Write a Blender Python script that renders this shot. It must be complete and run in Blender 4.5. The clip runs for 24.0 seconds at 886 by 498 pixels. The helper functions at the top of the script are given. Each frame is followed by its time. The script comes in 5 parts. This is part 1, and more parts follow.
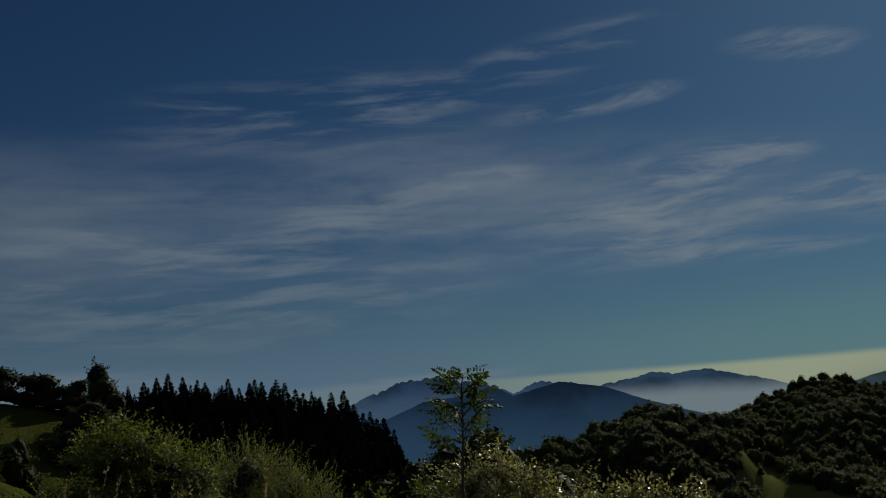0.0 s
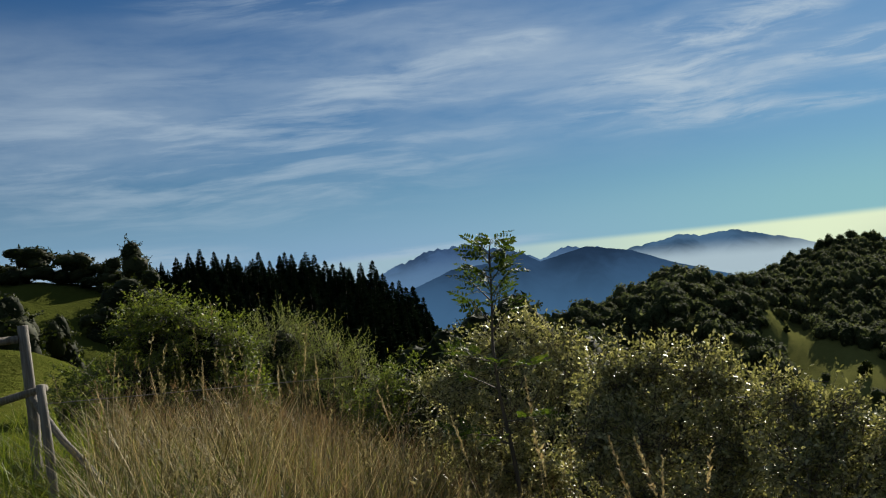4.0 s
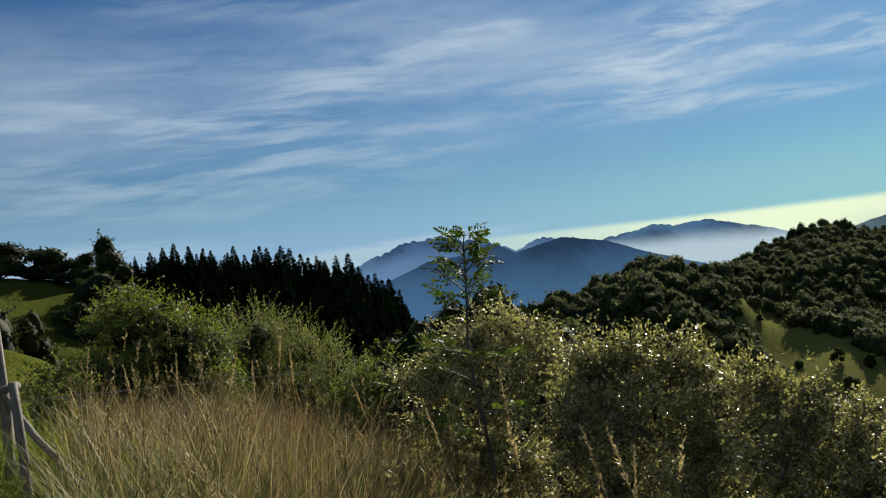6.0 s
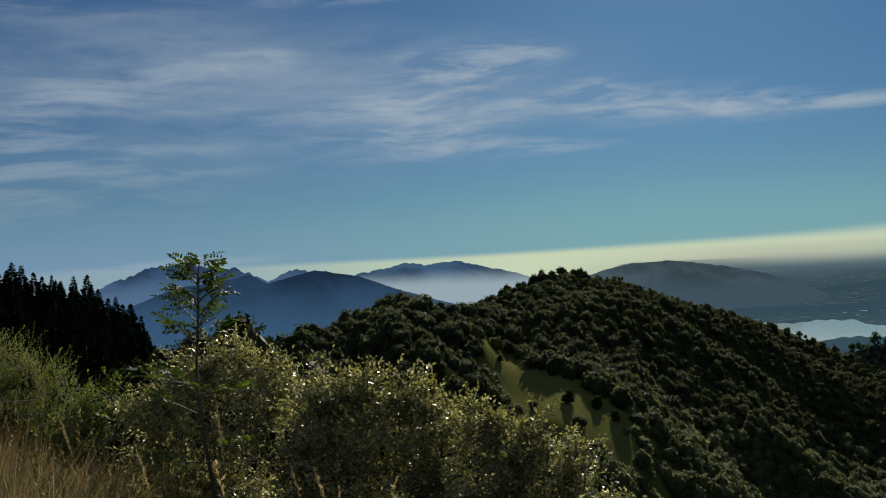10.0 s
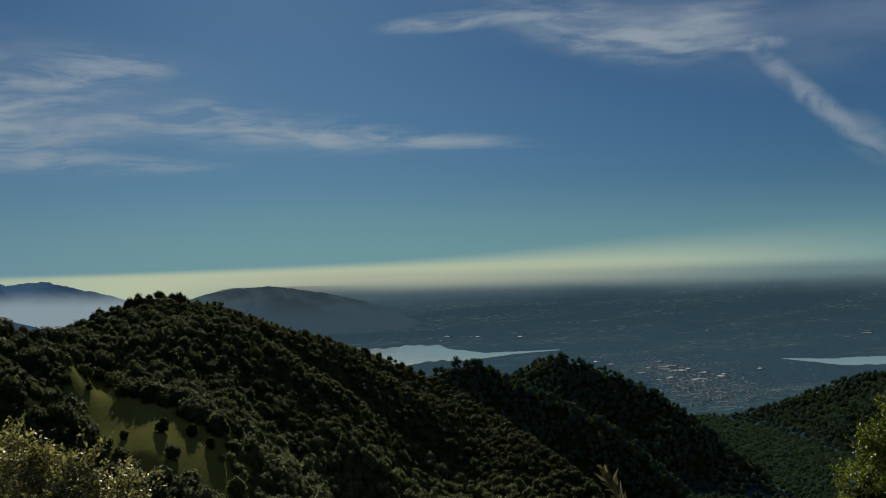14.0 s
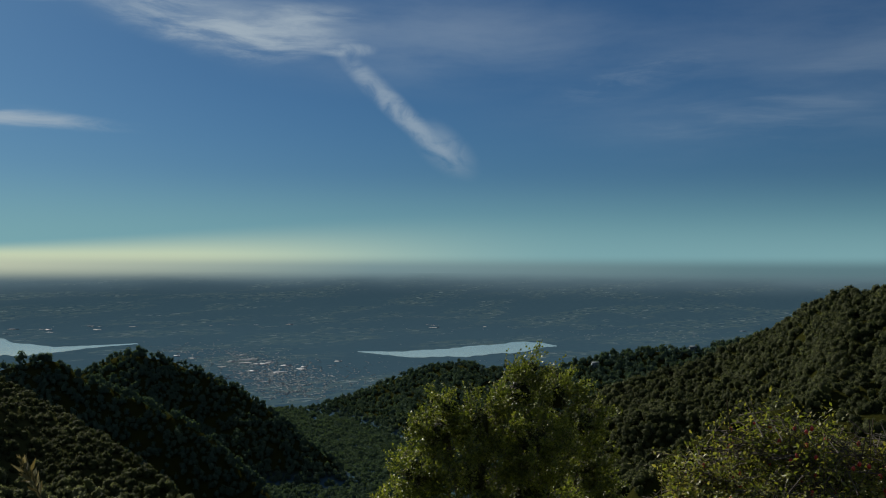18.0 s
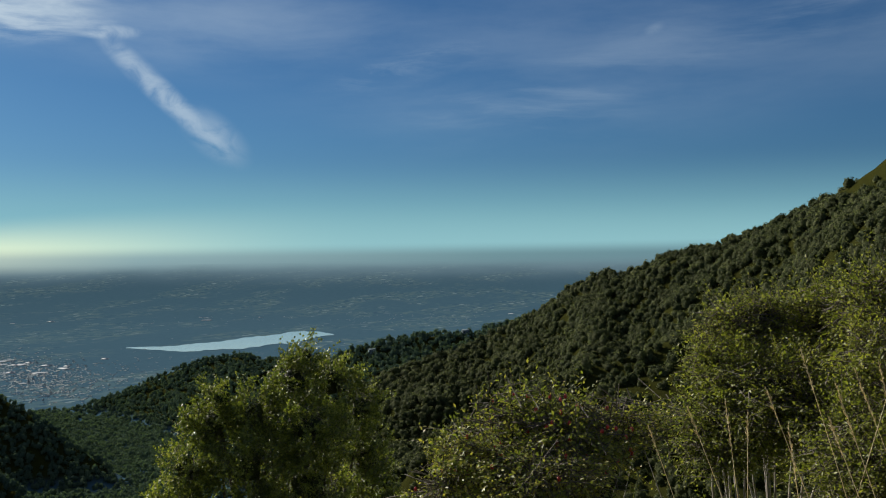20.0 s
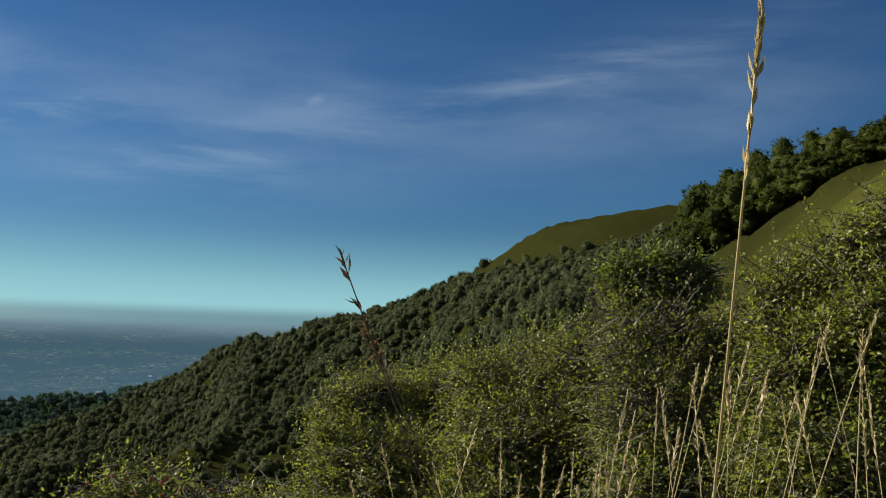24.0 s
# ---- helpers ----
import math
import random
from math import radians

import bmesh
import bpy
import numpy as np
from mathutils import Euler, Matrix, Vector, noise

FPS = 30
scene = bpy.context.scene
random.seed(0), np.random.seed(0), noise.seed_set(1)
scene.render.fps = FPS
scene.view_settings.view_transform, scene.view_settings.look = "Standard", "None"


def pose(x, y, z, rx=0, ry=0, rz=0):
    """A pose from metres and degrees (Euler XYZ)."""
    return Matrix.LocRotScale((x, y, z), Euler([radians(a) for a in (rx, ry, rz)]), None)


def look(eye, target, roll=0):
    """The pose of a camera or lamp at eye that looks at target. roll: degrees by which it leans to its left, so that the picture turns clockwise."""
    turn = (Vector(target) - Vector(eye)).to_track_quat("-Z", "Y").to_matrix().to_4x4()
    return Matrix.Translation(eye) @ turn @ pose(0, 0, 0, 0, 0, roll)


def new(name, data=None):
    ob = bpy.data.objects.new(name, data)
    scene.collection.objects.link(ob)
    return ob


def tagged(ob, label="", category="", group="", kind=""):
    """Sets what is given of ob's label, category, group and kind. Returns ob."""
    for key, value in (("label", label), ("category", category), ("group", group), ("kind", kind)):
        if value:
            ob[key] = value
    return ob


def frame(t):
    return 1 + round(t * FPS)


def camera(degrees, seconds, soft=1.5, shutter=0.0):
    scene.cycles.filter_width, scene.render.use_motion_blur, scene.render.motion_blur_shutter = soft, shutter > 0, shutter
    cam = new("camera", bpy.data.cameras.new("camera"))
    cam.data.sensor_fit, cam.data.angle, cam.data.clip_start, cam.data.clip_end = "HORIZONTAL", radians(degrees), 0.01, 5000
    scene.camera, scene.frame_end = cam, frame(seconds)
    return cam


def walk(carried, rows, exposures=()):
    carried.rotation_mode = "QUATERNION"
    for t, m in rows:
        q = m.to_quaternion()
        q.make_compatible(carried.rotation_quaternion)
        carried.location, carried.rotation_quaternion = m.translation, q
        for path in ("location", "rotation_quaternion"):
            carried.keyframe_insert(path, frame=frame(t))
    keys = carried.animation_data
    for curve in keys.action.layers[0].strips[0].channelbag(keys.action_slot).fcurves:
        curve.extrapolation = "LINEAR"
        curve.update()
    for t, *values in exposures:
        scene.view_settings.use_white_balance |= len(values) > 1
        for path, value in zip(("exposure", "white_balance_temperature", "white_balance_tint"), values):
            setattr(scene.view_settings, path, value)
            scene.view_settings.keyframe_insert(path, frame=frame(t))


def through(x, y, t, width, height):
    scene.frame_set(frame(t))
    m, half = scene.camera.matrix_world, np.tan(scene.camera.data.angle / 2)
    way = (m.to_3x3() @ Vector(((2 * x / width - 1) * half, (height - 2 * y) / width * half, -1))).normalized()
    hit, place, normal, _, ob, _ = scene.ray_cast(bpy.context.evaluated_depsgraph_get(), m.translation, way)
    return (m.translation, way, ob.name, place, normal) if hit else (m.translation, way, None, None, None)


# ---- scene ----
cam = camera(47.52, 24.0, 1.1)
PATH = [
    (0.0, pose(-0.006, 0.528, 1.555, 98.052, 3.826, 0.541)),
    (0.5, pose(0.002, 0.512, 1.553, 97.222, 4.148, 0.891)),
    (1.0, pose(0.016, 0.496, 1.554, 96.321, 4.168, 1.127)),
    (1.5, pose(0.015, 0.480, 1.562, 95.392, 4.432, 1.324)),
    (2.0, pose(0.004, 0.460, 1.561, 94.431, 4.554, 1.415)),
    (2.5, pose(-0.004, 0.445, 1.556, 93.492, 4.938, 1.728)),
    (3.0, pose(-0.011, 0.432, 1.550, 92.475, 5.241, 1.995)),
    (3.5, pose(-0.012, 0.425, 1.546, 91.544, 5.199, 2.154)),
    (5.5, pose(-0.008, 0.410, 1.542, 89.396, 6.120, 1.564)),
    (6.0, pose(-0.003, 0.412, 1.547, 90.124, 5.870, 0.716)),
    (6.5, pose(0.002, 0.417, 1.551, 90.293, 5.649, -0.634)),
    (7.0, pose(0.011, 0.424, 1.553, 90.459, 5.016, -1.736)),
    (7.5, pose(0.023, 0.432, 1.554, 90.663, 4.456, -3.129)),
    (8.0, pose(0.035, 0.438, 1.548, 90.723, 4.155, -5.056)),
    (8.5, pose(0.046, 0.443, 1.545, 90.727, 3.956, -6.382)),
    (9.0, pose(0.063, 0.445, 1.542, 90.777, 3.311, -8.344)),
    (9.5, pose(0.077, 0.445, 1.543, 90.891, 3.146, -10.659)),
    (10.0, pose(0.087, 0.441, 1.546, 90.991, 2.640, -13.310)),
    (10.5, pose(0.098, 0.435, 1.545, 91.109, 2.439, -15.394)),
    (12.5, pose(0.184, 0.398, 1.548, 91.279, 1.248, -24.699)),
    (13.0, pose(0.210, 0.384, 1.550, 91.364, 0.939, -27.511)),
    (13.5, pose(0.239, 0.364, 1.553, 91.516, 1.126, -31.727)),
    (14.0, pose(0.268, 0.339, 1.558, 91.646, 1.349, -35.710)),
    (14.5, pose(0.298, 0.311, 1.563, 91.686, 1.088, -38.714)),
    (15.0, pose(0.326, 0.282, 1.569, 91.674, 1.009, -41.606)),
    (15.5, pose(0.349, 0.255, 1.574, 91.668, 0.907, -44.714)),
    (16.0, pose(0.365, 0.238, 1.576, 91.694, 0.917, -48.138)),
    (16.5, pose(0.374, 0.227, 1.573, 91.743, 0.696, -50.853)),
    (17.0, pose(0.379, 0.218, 1.569, 91.521, 0.607, -53.674)),
    (17.5, pose(0.382, 0.207, 1.561, 91.338, 0.056, -56.298)),
    (19.5, pose(0.385, 0.161, 1.515, 90.339, 0.478, -68.344)),
    (20.0, pose(0.389, 0.151, 1.516, 90.379, 0.799, -71.735)),
    (20.5, pose(0.395, 0.150, 1.522, 90.633, -0.206, -74.880)),
    (21.0, pose(0.406, 0.156, 1.526, 90.988, 0.131, -77.944)),
    (21.5, pose(0.412, 0.142, 1.530, 91.349, 0.161, -80.530)),
    (22.0, pose(0.416, 0.111, 1.536, 91.716, -0.171, -82.735)),
    (22.5, pose(0.421, 0.099, 1.539, 92.014, -0.467, -84.134)),
    (23.0, pose(0.432, 0.086, 1.546, 92.876, -1.019, -86.355)),
    (23.5, pose(0.457, 0.068, 1.554, 93.429, -1.518, -88.733)),
    (24.0, pose(0.494, 0.027, 1.569, 94.272, -1.910, -91.538)),
]
EXPOSURE = [(0.0, -0.85), (1.0, -0.62), (2.0, -0.31), (3.0, 0.06), (3.5, 0.4), (5.5, 0.85), (7.0, 0.75), (8.5, 0.45), (10.0, 0.25),
            (12.5, -0.05), (14.0, -0.12), (15.5, -0.15), (17.0, 0.02), (17.5, 0.12), (19.5, 0.7), (21.0, 0.9), (24.0, 1.0)]
walk(cam, PATH, EXPOSURE)

# ---- light: a clear late-summer sky with cirrus, the sun ahead of the first view and to its right ----
SUN_AZ, SUN_EL = 26.0, 26.0      # degrees, clockwise from +y


def direction(az, el):
    a, e = radians(az), radians(el)
    return Vector((math.sin(a) * math.cos(e), math.cos(a) * math.cos(e), math.sin(e)))


sun_data = bpy.data.lights.new("sun", "SUN")
sun_data.energy, sun_data.angle, sun_data.color = 5.0, radians(0.5), (1.0, 0.93, 0.80)
sun = new("sun", sun_data)
sun.matrix_world = look(direction(SUN_AZ, SUN_EL) * 100, (0, 0, 0))


class Nodes:
    """Short writing for node trees."""

    def __init__(self, tree):
        self.tree = tree

    def add(self, kind, **given):
        n = self.tree.nodes.new(kind)
        for key, value in given.items():
            setattr(n, key, value)
        return n

    def link(self, a, b):
        self.tree.links.new(a, b)

    def put(self, socket, value):
        if isinstance(value, bpy.types.NodeSocket):
            self.link(value, socket)
        else:
            socket.default_value = value

    def math(self, op, a, b=0.0, c=0.0, clamp=False):
        n = self.add("ShaderNodeMath", operation=op, use_clamp=clamp)
        for s, v in zip(n.inputs, (a, b, c)):
            self.put(s, v)
        return n.outputs[0]

    def vec(self, op, a, b=(0, 0, 0)):
        n = self.add("ShaderNodeVectorMath", operation=op)
        self.put(n.inputs[0], a)
        self.put(n.inputs[1], b)
        return n.outputs["Value"] if op == "LENGTH" else n.outputs["Vector"]

    def ramp(self, v, lo, hi, a=0.0, b=1.0, smooth=True):
        n = self.add("ShaderNodeMapRange", interpolation_type="SMOOTHSTEP" if smooth else "LINEAR")
        for s, x in zip(n.inputs, (v, lo, hi, a, b)):
            self.put(s, x)
        return n.outputs[0]

    def noise(self, v, scale, detail=4.0, rough=0.5, warp=0.0, lac=2.0):
        n = self.add("ShaderNodeTexNoise")
        self.put(n.inputs["Vector"], v)
        for k, x in (("Scale", scale), ("Detail", detail), ("Roughness", rough), ("Distortion", warp), ("Lacunarity", lac)):
            self.put(n.inputs[k], x)
        return n.outputs["Fac"]

    def mix(self, fac, a, b, how="MIX"):
        n = self.add("ShaderNodeMix", data_type="RGBA", blend_type=how)
        self.put(n.inputs[0], fac)
        for s, x in ((n.inputs[6], a), (n.inputs[7], b)):
            self.put(s, (*x, 1) if isinstance(x, tuple) and len(x) == 3 else x)
        return n.outputs[2]

    def colours(self, fac, *stops):
        n = self.add("ShaderNodeValToRGB")
        e = n.color_ramp.elements
        while len(e) < len(stops):
            e.new(0.5)
        for i, (p, c) in enumerate(stops):
            e[i].position, e[i].color = p, (*c, 1)
        self.put(n.inputs[0], fac)
        return n.outputs[0]


def make_world():
    world = bpy.data.worlds.new("sky")
    world.use_nodes = True
    world.node_tree.nodes.clear()
    k = Nodes(world.node_tree)
    sky = k.add("ShaderNodeTexSky", sky_type="NISHITA", sun_disc=False, sun_elevation=radians(SUN_EL), sun_rotation=radians(SUN_AZ),
                altitude=900, air_density=1.0, dust_density=0.6, ozone_density=2.5)
    way = k.add("ShaderNodeTexCoord").outputs["Generated"]
    sep = k.add("ShaderNodeSeparateXYZ")
    k.link(way, sep.inputs[0])
    az = k.math("MULTIPLY", k.math("ARCTAN2", sep.outputs[0], sep.outputs[1]), 57.2958)
    el = k.math("MULTIPLY", k.math("ARCSINE", sep.outputs[2]), 57.2958)
    both = k.add("ShaderNodeCombineXYZ")
    k.link(az, both.inputs[0])
    k.link(el, both.inputs[1])
    p = both.outputs[0]

    def patch(a, e, half_a, half_e, lean, core=0.0):
        n = k.add("ShaderNodeVectorRotate", rotation_type="Z_AXIS")
        k.put(n.inputs["Vector"], k.vec("SUBTRACT", p, (a, e, 0)))
        n.inputs["Angle"].default_value = radians(-lean)
        return k.ramp(k.vec("LENGTH", k.vec("MULTIPLY", n.outputs[0], (1 / half_a, 1 / half_e, 0))), 1.0, core)

    # three grains of cirrus: wide veils, long streaks, thin torn threads
    warp = k.add("ShaderNodeTexNoise")
    k.put(warp.inputs["Vector"], k.vec("MULTIPLY", p, (0.07, 0.16, 1)))
    warp.inputs["Scale"].default_value, warp.inputs["Detail"].default_value = 1.0, 3.0
    bent = k.vec("ADD", p, k.vec("MULTIPLY", k.vec("SUBTRACT", warp.outputs["Color"], (0.5, 0.5, 0.5)), (4.2, 1.9, 0)))
    lean = k.add("ShaderNodeVectorRotate", rotation_type="Z_AXIS")
    k.put(lean.inputs["Vector"], bent)
    lean.inputs["Angle"].default_value = radians(-1)
    veil = k.ramp(k.noise(k.vec("MULTIPLY", lean.outputs[0], (0.06, 0.26, 1)), 1.0, 8, 0.6), 0.24, 0.76)
    streak = k.ramp(k.noise(k.vec("MULTIPLY", lean.outputs[0], (0.085, 0.68, 1)), 1.0, 8, 0.60, 0.3), 0.44, 0.70)
    thread = k.ramp(k.noise(k.vec("MULTIPLY", lean.outputs[0], (0.19, 0.95, 1)), 1.0, 8, 0.62, 0.5), 0.38, 0.82)
    solid = k.ramp(k.noise(k.vec("MULTIPLY", p, (0.5, 0.7, 1)), 1.0, 6, 0.6, 0.6), 0.25, 0.66)
    total = 0.0

    def lay(grain, strength, *patches):
        nonlocal total
        for one in patches:
            total = k.math("ADD", total, k.math("MULTIPLY", k.math("MULTIPLY", patch(*one), grain), strength))

    lay(veil, 0.28, (-12, 9.0, 34, 7.5, 0, 0.3), (5, 11.5, 16, 5, 0, 0.2), (-4, 11.5, 13, 3.6, 0, 0.1), (-30, 8, 22, 8, 4, 0.2), (14, 9.0, 16, 5.5, 2, 0.1), (58, 13, 16, 4, 0, 0.1), (45, 14.5, 12, 3.0, -8, 0.3))
    lay(streak, 0.62, (-12, 7.5, 24, 6, 2, 0.2), (-3, 11.8, 9, 2.6, 3, 0.0), (8, 18.6, 9, 1.6, 9, 0.2), (14, 9.2, 12, 4.0, 3, 0.1), (27, 8.3, 13, 1.5, -2, 0.2),
        (-6, 16, 16, 3.0, 3, 0.1))
    lay(thread, 0.22, (70, 10.6, 8, 1.2, 14, 0.1))
    lay(veil, 0.08, (84, 11.9, 6, 1.6, 12, 0.0))
    lay(veil, 0.55, (44, 14.0, 7, 2.2, -12, 0.2), (50, 13.4, 5, 1.7, -4, 0.2))
    lay(streak, 0.13, (98, 14, 18, 2.2, 14, 0.1), (78, 9, 12, 3, 10, 0.1))
    lay(solid, 0.13, (83.8, 12.3, 0.8, 0.4, 20, 0.0))
    lay(veil, 0.12, (80, 11, 24, 7, 4, 0.2), (104, 13, 16, 6, 10, 0.2))
    lay(thread, 1.3, (14, 11.0, 8, 2.0, 4, 0.1), (17, 11.4, 5, 1.3, 5, 0.1), (12, 7.8, 9, 2.2, 4, 0.2), (11, 9.3, 7, 1.0, 4, 0.2), (22, 9.4, 6, 0.9, 3, 0.2), (3, 11.7, 4, 1.0, 6, 0.2), (20.5, 17.2, 4.5, 1.1, -6, 0.2), (9, 15.5, 7, 0.9, 4, 0.2), (27, 8.5, 13, 0.8, -3, 0.2), (31, 7.9, 13, 0.7, -2, 0.2),
        (45, 13.4, 7.5, 2.0, -14, 0.2), (50, 13.2, 6, 1.8, 4, 0.2), (37, 14.4, 6, 0.7, 4, 0.2), (17, 6.5, 8, 0.7, 0, 0.2))
    # an old, widened vapour trail, falling to the right, and a thin bank of cloud over the far range
    lay(solid, 0.42, (59.0, 6.8, 2.8, 1.4, -40, 0.0))
    lay(solid, 0.85, (56.0, 9.3, 5.8, 0.85, -43, 0.0), (53.3, 12.2, 2.2, 0.5, 0, 0.2))
    lay(k.ramp(k.noise(k.vec("MULTIPLY", p, (0.2, 1.6, 1)), 1.0, 5, 0.6), 0.3, 0.6), 0.5, (-2, 0.75, 9, 0.42, 1.5, 0.2), (-22, 1.4, 12, 1.2, 0, 0.2))
    # an unseen veil goes on overhead and behind, added to fill the shade
    over = k.math("MAXIMUM", k.ramp(el, 21.0, 45.0), k.ramp(k.math("ABSOLUTE", k.math("SUBTRACT", az, 45.0)), 95.0, 130.0))
    total = k.math("ADD", total, k.math("MULTIPLY", over, k.math("ADD", 0.13, k.math("MULTIPLY", veil, 0.28))))
    cloud = k.math("SUBTRACT", 1.0, k.math("POWER", 2.718, k.math("MULTIPLY", total, -1.25)))

    base = k.mix(1.0, sky.outputs[0], SKY_TINT, "MULTIPLY")
    # dusty air near the horizon, brightest below the sun
    side = k.ramp(k.math("ABSOLUTE", k.math("SUBTRACT", az, 32.0)), 12.0, 36.0, 1.0, 0.20)
    teal = k.math("MULTIPLY", k.ramp(el, 5.8, 0.0), 0.78)
    base = k.mix(teal, base, k.mix(k.ramp(az, -8.0, 26.0), HAZE_LEFT, HAZE_HIGH))
    top = k.ramp(az, 10.0, 45.0, 0.55, 1.05)
    band = k.math("MULTIPLY", k.ramp(k.math("DIVIDE", el, top), k.ramp(az, 30.0, 64.0, 1.25, 3.2), k.ramp(az, 30.0, 58.0, 0.55, 0.0)), side)
    base = k.mix(k.math("MULTIPLY", band, 0.9), base, k.mix(k.ramp(az, 42.0, 72.0), HAZE_LOW, HAZE_RIGHT))
    out = k.mix(cloud, base, CLOUD)
    bg = k.add("ShaderNodeBackground")
    k.link(out, bg.inputs[0])
    bg.inputs[1].default_value = SKY_STRENGTH
    k.link(bg.outputs[0], k.add("ShaderNodeOutputWorld").inputs[0])
    scene.world = world


SKY_STRENGTH = 0.068
SKY_TINT = (0.150, 0.285, 0.415)
HAZE_HIGH, HAZE_LOW = (2.15, 4.65, 5.35), (7.5, 8.4, 5.7)
HAZE_RIGHT = (4.3, 6.4, 5.9)
HAZE_LEFT = (2.3, 3.9, 5.9)
CLOUD = (4.45, 5.4, 6.2)
make_world()

# ---- materials ----
def material(name):
    m = bpy.data.materials.new(name)
    m.use_nodes = True
    m.node_tree.nodes.clear()
    k = Nodes(m.node_tree)
    out = k.add("ShaderNodeOutputMaterial")
    bsdf = k.add("ShaderNodeBsdfPrincipled")
    k.link(bsdf.outputs[0], out.inputs[0])
    return m, k, bsdf, out


def where(k):
    return k.add("ShaderNodeNewGeometry").outputs["Position"]


def bump(k, bsdf, height, strength=0.4, distance=0.02):
    b = k.add("ShaderNodeBump")
    k.put(b.inputs["Height"], height)
    b.inputs["Strength"].default_value, b.inputs["Distance"].default_value = strength, distance
    k.link(b.outputs[0], bsdf.inputs["Normal"])


def leaf_material(name, dark, mid, light, rough=0.5, glow_through=0.35, patch_scale=0.15, spec=0.5, through=(1.45, 1.6, 0.6)):
    """Leaves: a colour of its own for each leaf, drifting over the plant; thin enough for light to pass through."""
    m, k, bsdf, out = material(name)
    g = k.add("ShaderNodeNewGeometry")
    drift = k.noise(g.outputs["Position"], patch_scale, 3, 0.6)
    mixed = k.math("ADD", k.math("MULTIPLY", g.outputs["Random Per Island"], 0.5), k.math("MULTIPLY", drift, 0.55))
    c = k.colours(mixed, (0.15, dark), (0.5, mid), (0.9, light))
    k.put(bsdf.inputs["Base Color"], c)
    k.put(bsdf.inputs["Roughness"], rough)
    bsdf.inputs["Specular IOR Level"].default_value = spec
    tr = k.add("ShaderNodeBsdfTranslucent")
    k.put(tr.inputs[0], k.mix(1.0, c, through, "MULTIPLY"))
    mx = k.add("ShaderNodeMixShader")
    mx.inputs[0].default_value = glow_through
    k.link(bsdf.outputs[0], mx.inputs[1])
    k.link(tr.outputs[0], mx.inputs[2])
    k.link(mx.outputs[0], out.inputs[0])
    return m


def crown_material(name, dark, mid, light):
    """Crowns of whole trees: rough leafy relief, each tree and each tuft in a tone of its own."""
    m, k, bsdf, out = material(name)
    g = k.add("ShaderNodeNewGeometry")
    p = g.outputs["Position"]
    wide, fine = k.noise(p, 0.05, 3, 0.6), k.noise(p, 1.6, 5, 0.75)
    mixed = k.math("ADD", k.math("MULTIPLY", g.outputs["Random Per Island"], 0.4), k.math("ADD", k.math("MULTIPLY", wide, 0.3), k.math("MULTIPLY", fine, 0.45)))
    c = k.colours(mixed, (0.30, dark), (0.55, mid), (0.85, light))
    k.put(bsdf.inputs["Base Color"], c)
    bsdf.inputs["Roughness"].default_value = 0.8
    bsdf.inputs["Specular IOR Level"].default_value = 0.06
    bump(k, bsdf, fine, 0.8, 0.6)
    tr = k.add("ShaderNodeBsdfTranslucent")
    k.put(tr.inputs[0], k.mix(1.0, c, (1.7, 1.75, 1.35), "MULTIPLY"))
    mx = k.add("ShaderNodeMixShader")
    mx.inputs[0].default_value = 0.42
    k.link(bsdf.outputs[0], mx.inputs[1])
    k.link(tr.outputs[0], mx.inputs[2])
    k.link(mx.outputs[0], out.inputs[0])
    return m


def bark_material(name, dark, light, scale=30.0):
    m, k, bsdf, out = material(name)
    p = where(k)
    n = k.noise(k.vec("MULTIPLY", p, (1, 1, 0.2)), scale, 6, 0.65, 0.5)
    k.put(bsdf.inputs["Base Color"], k.mix(k.noise(p, 4.0, 2), k.colours(n, (0.3, dark), (0.7, light)), dark))
    bsdf.inputs["Roughness"].default_value = 0.85
    bump(k, bsdf, n, 0.6, 0.01)
    return m


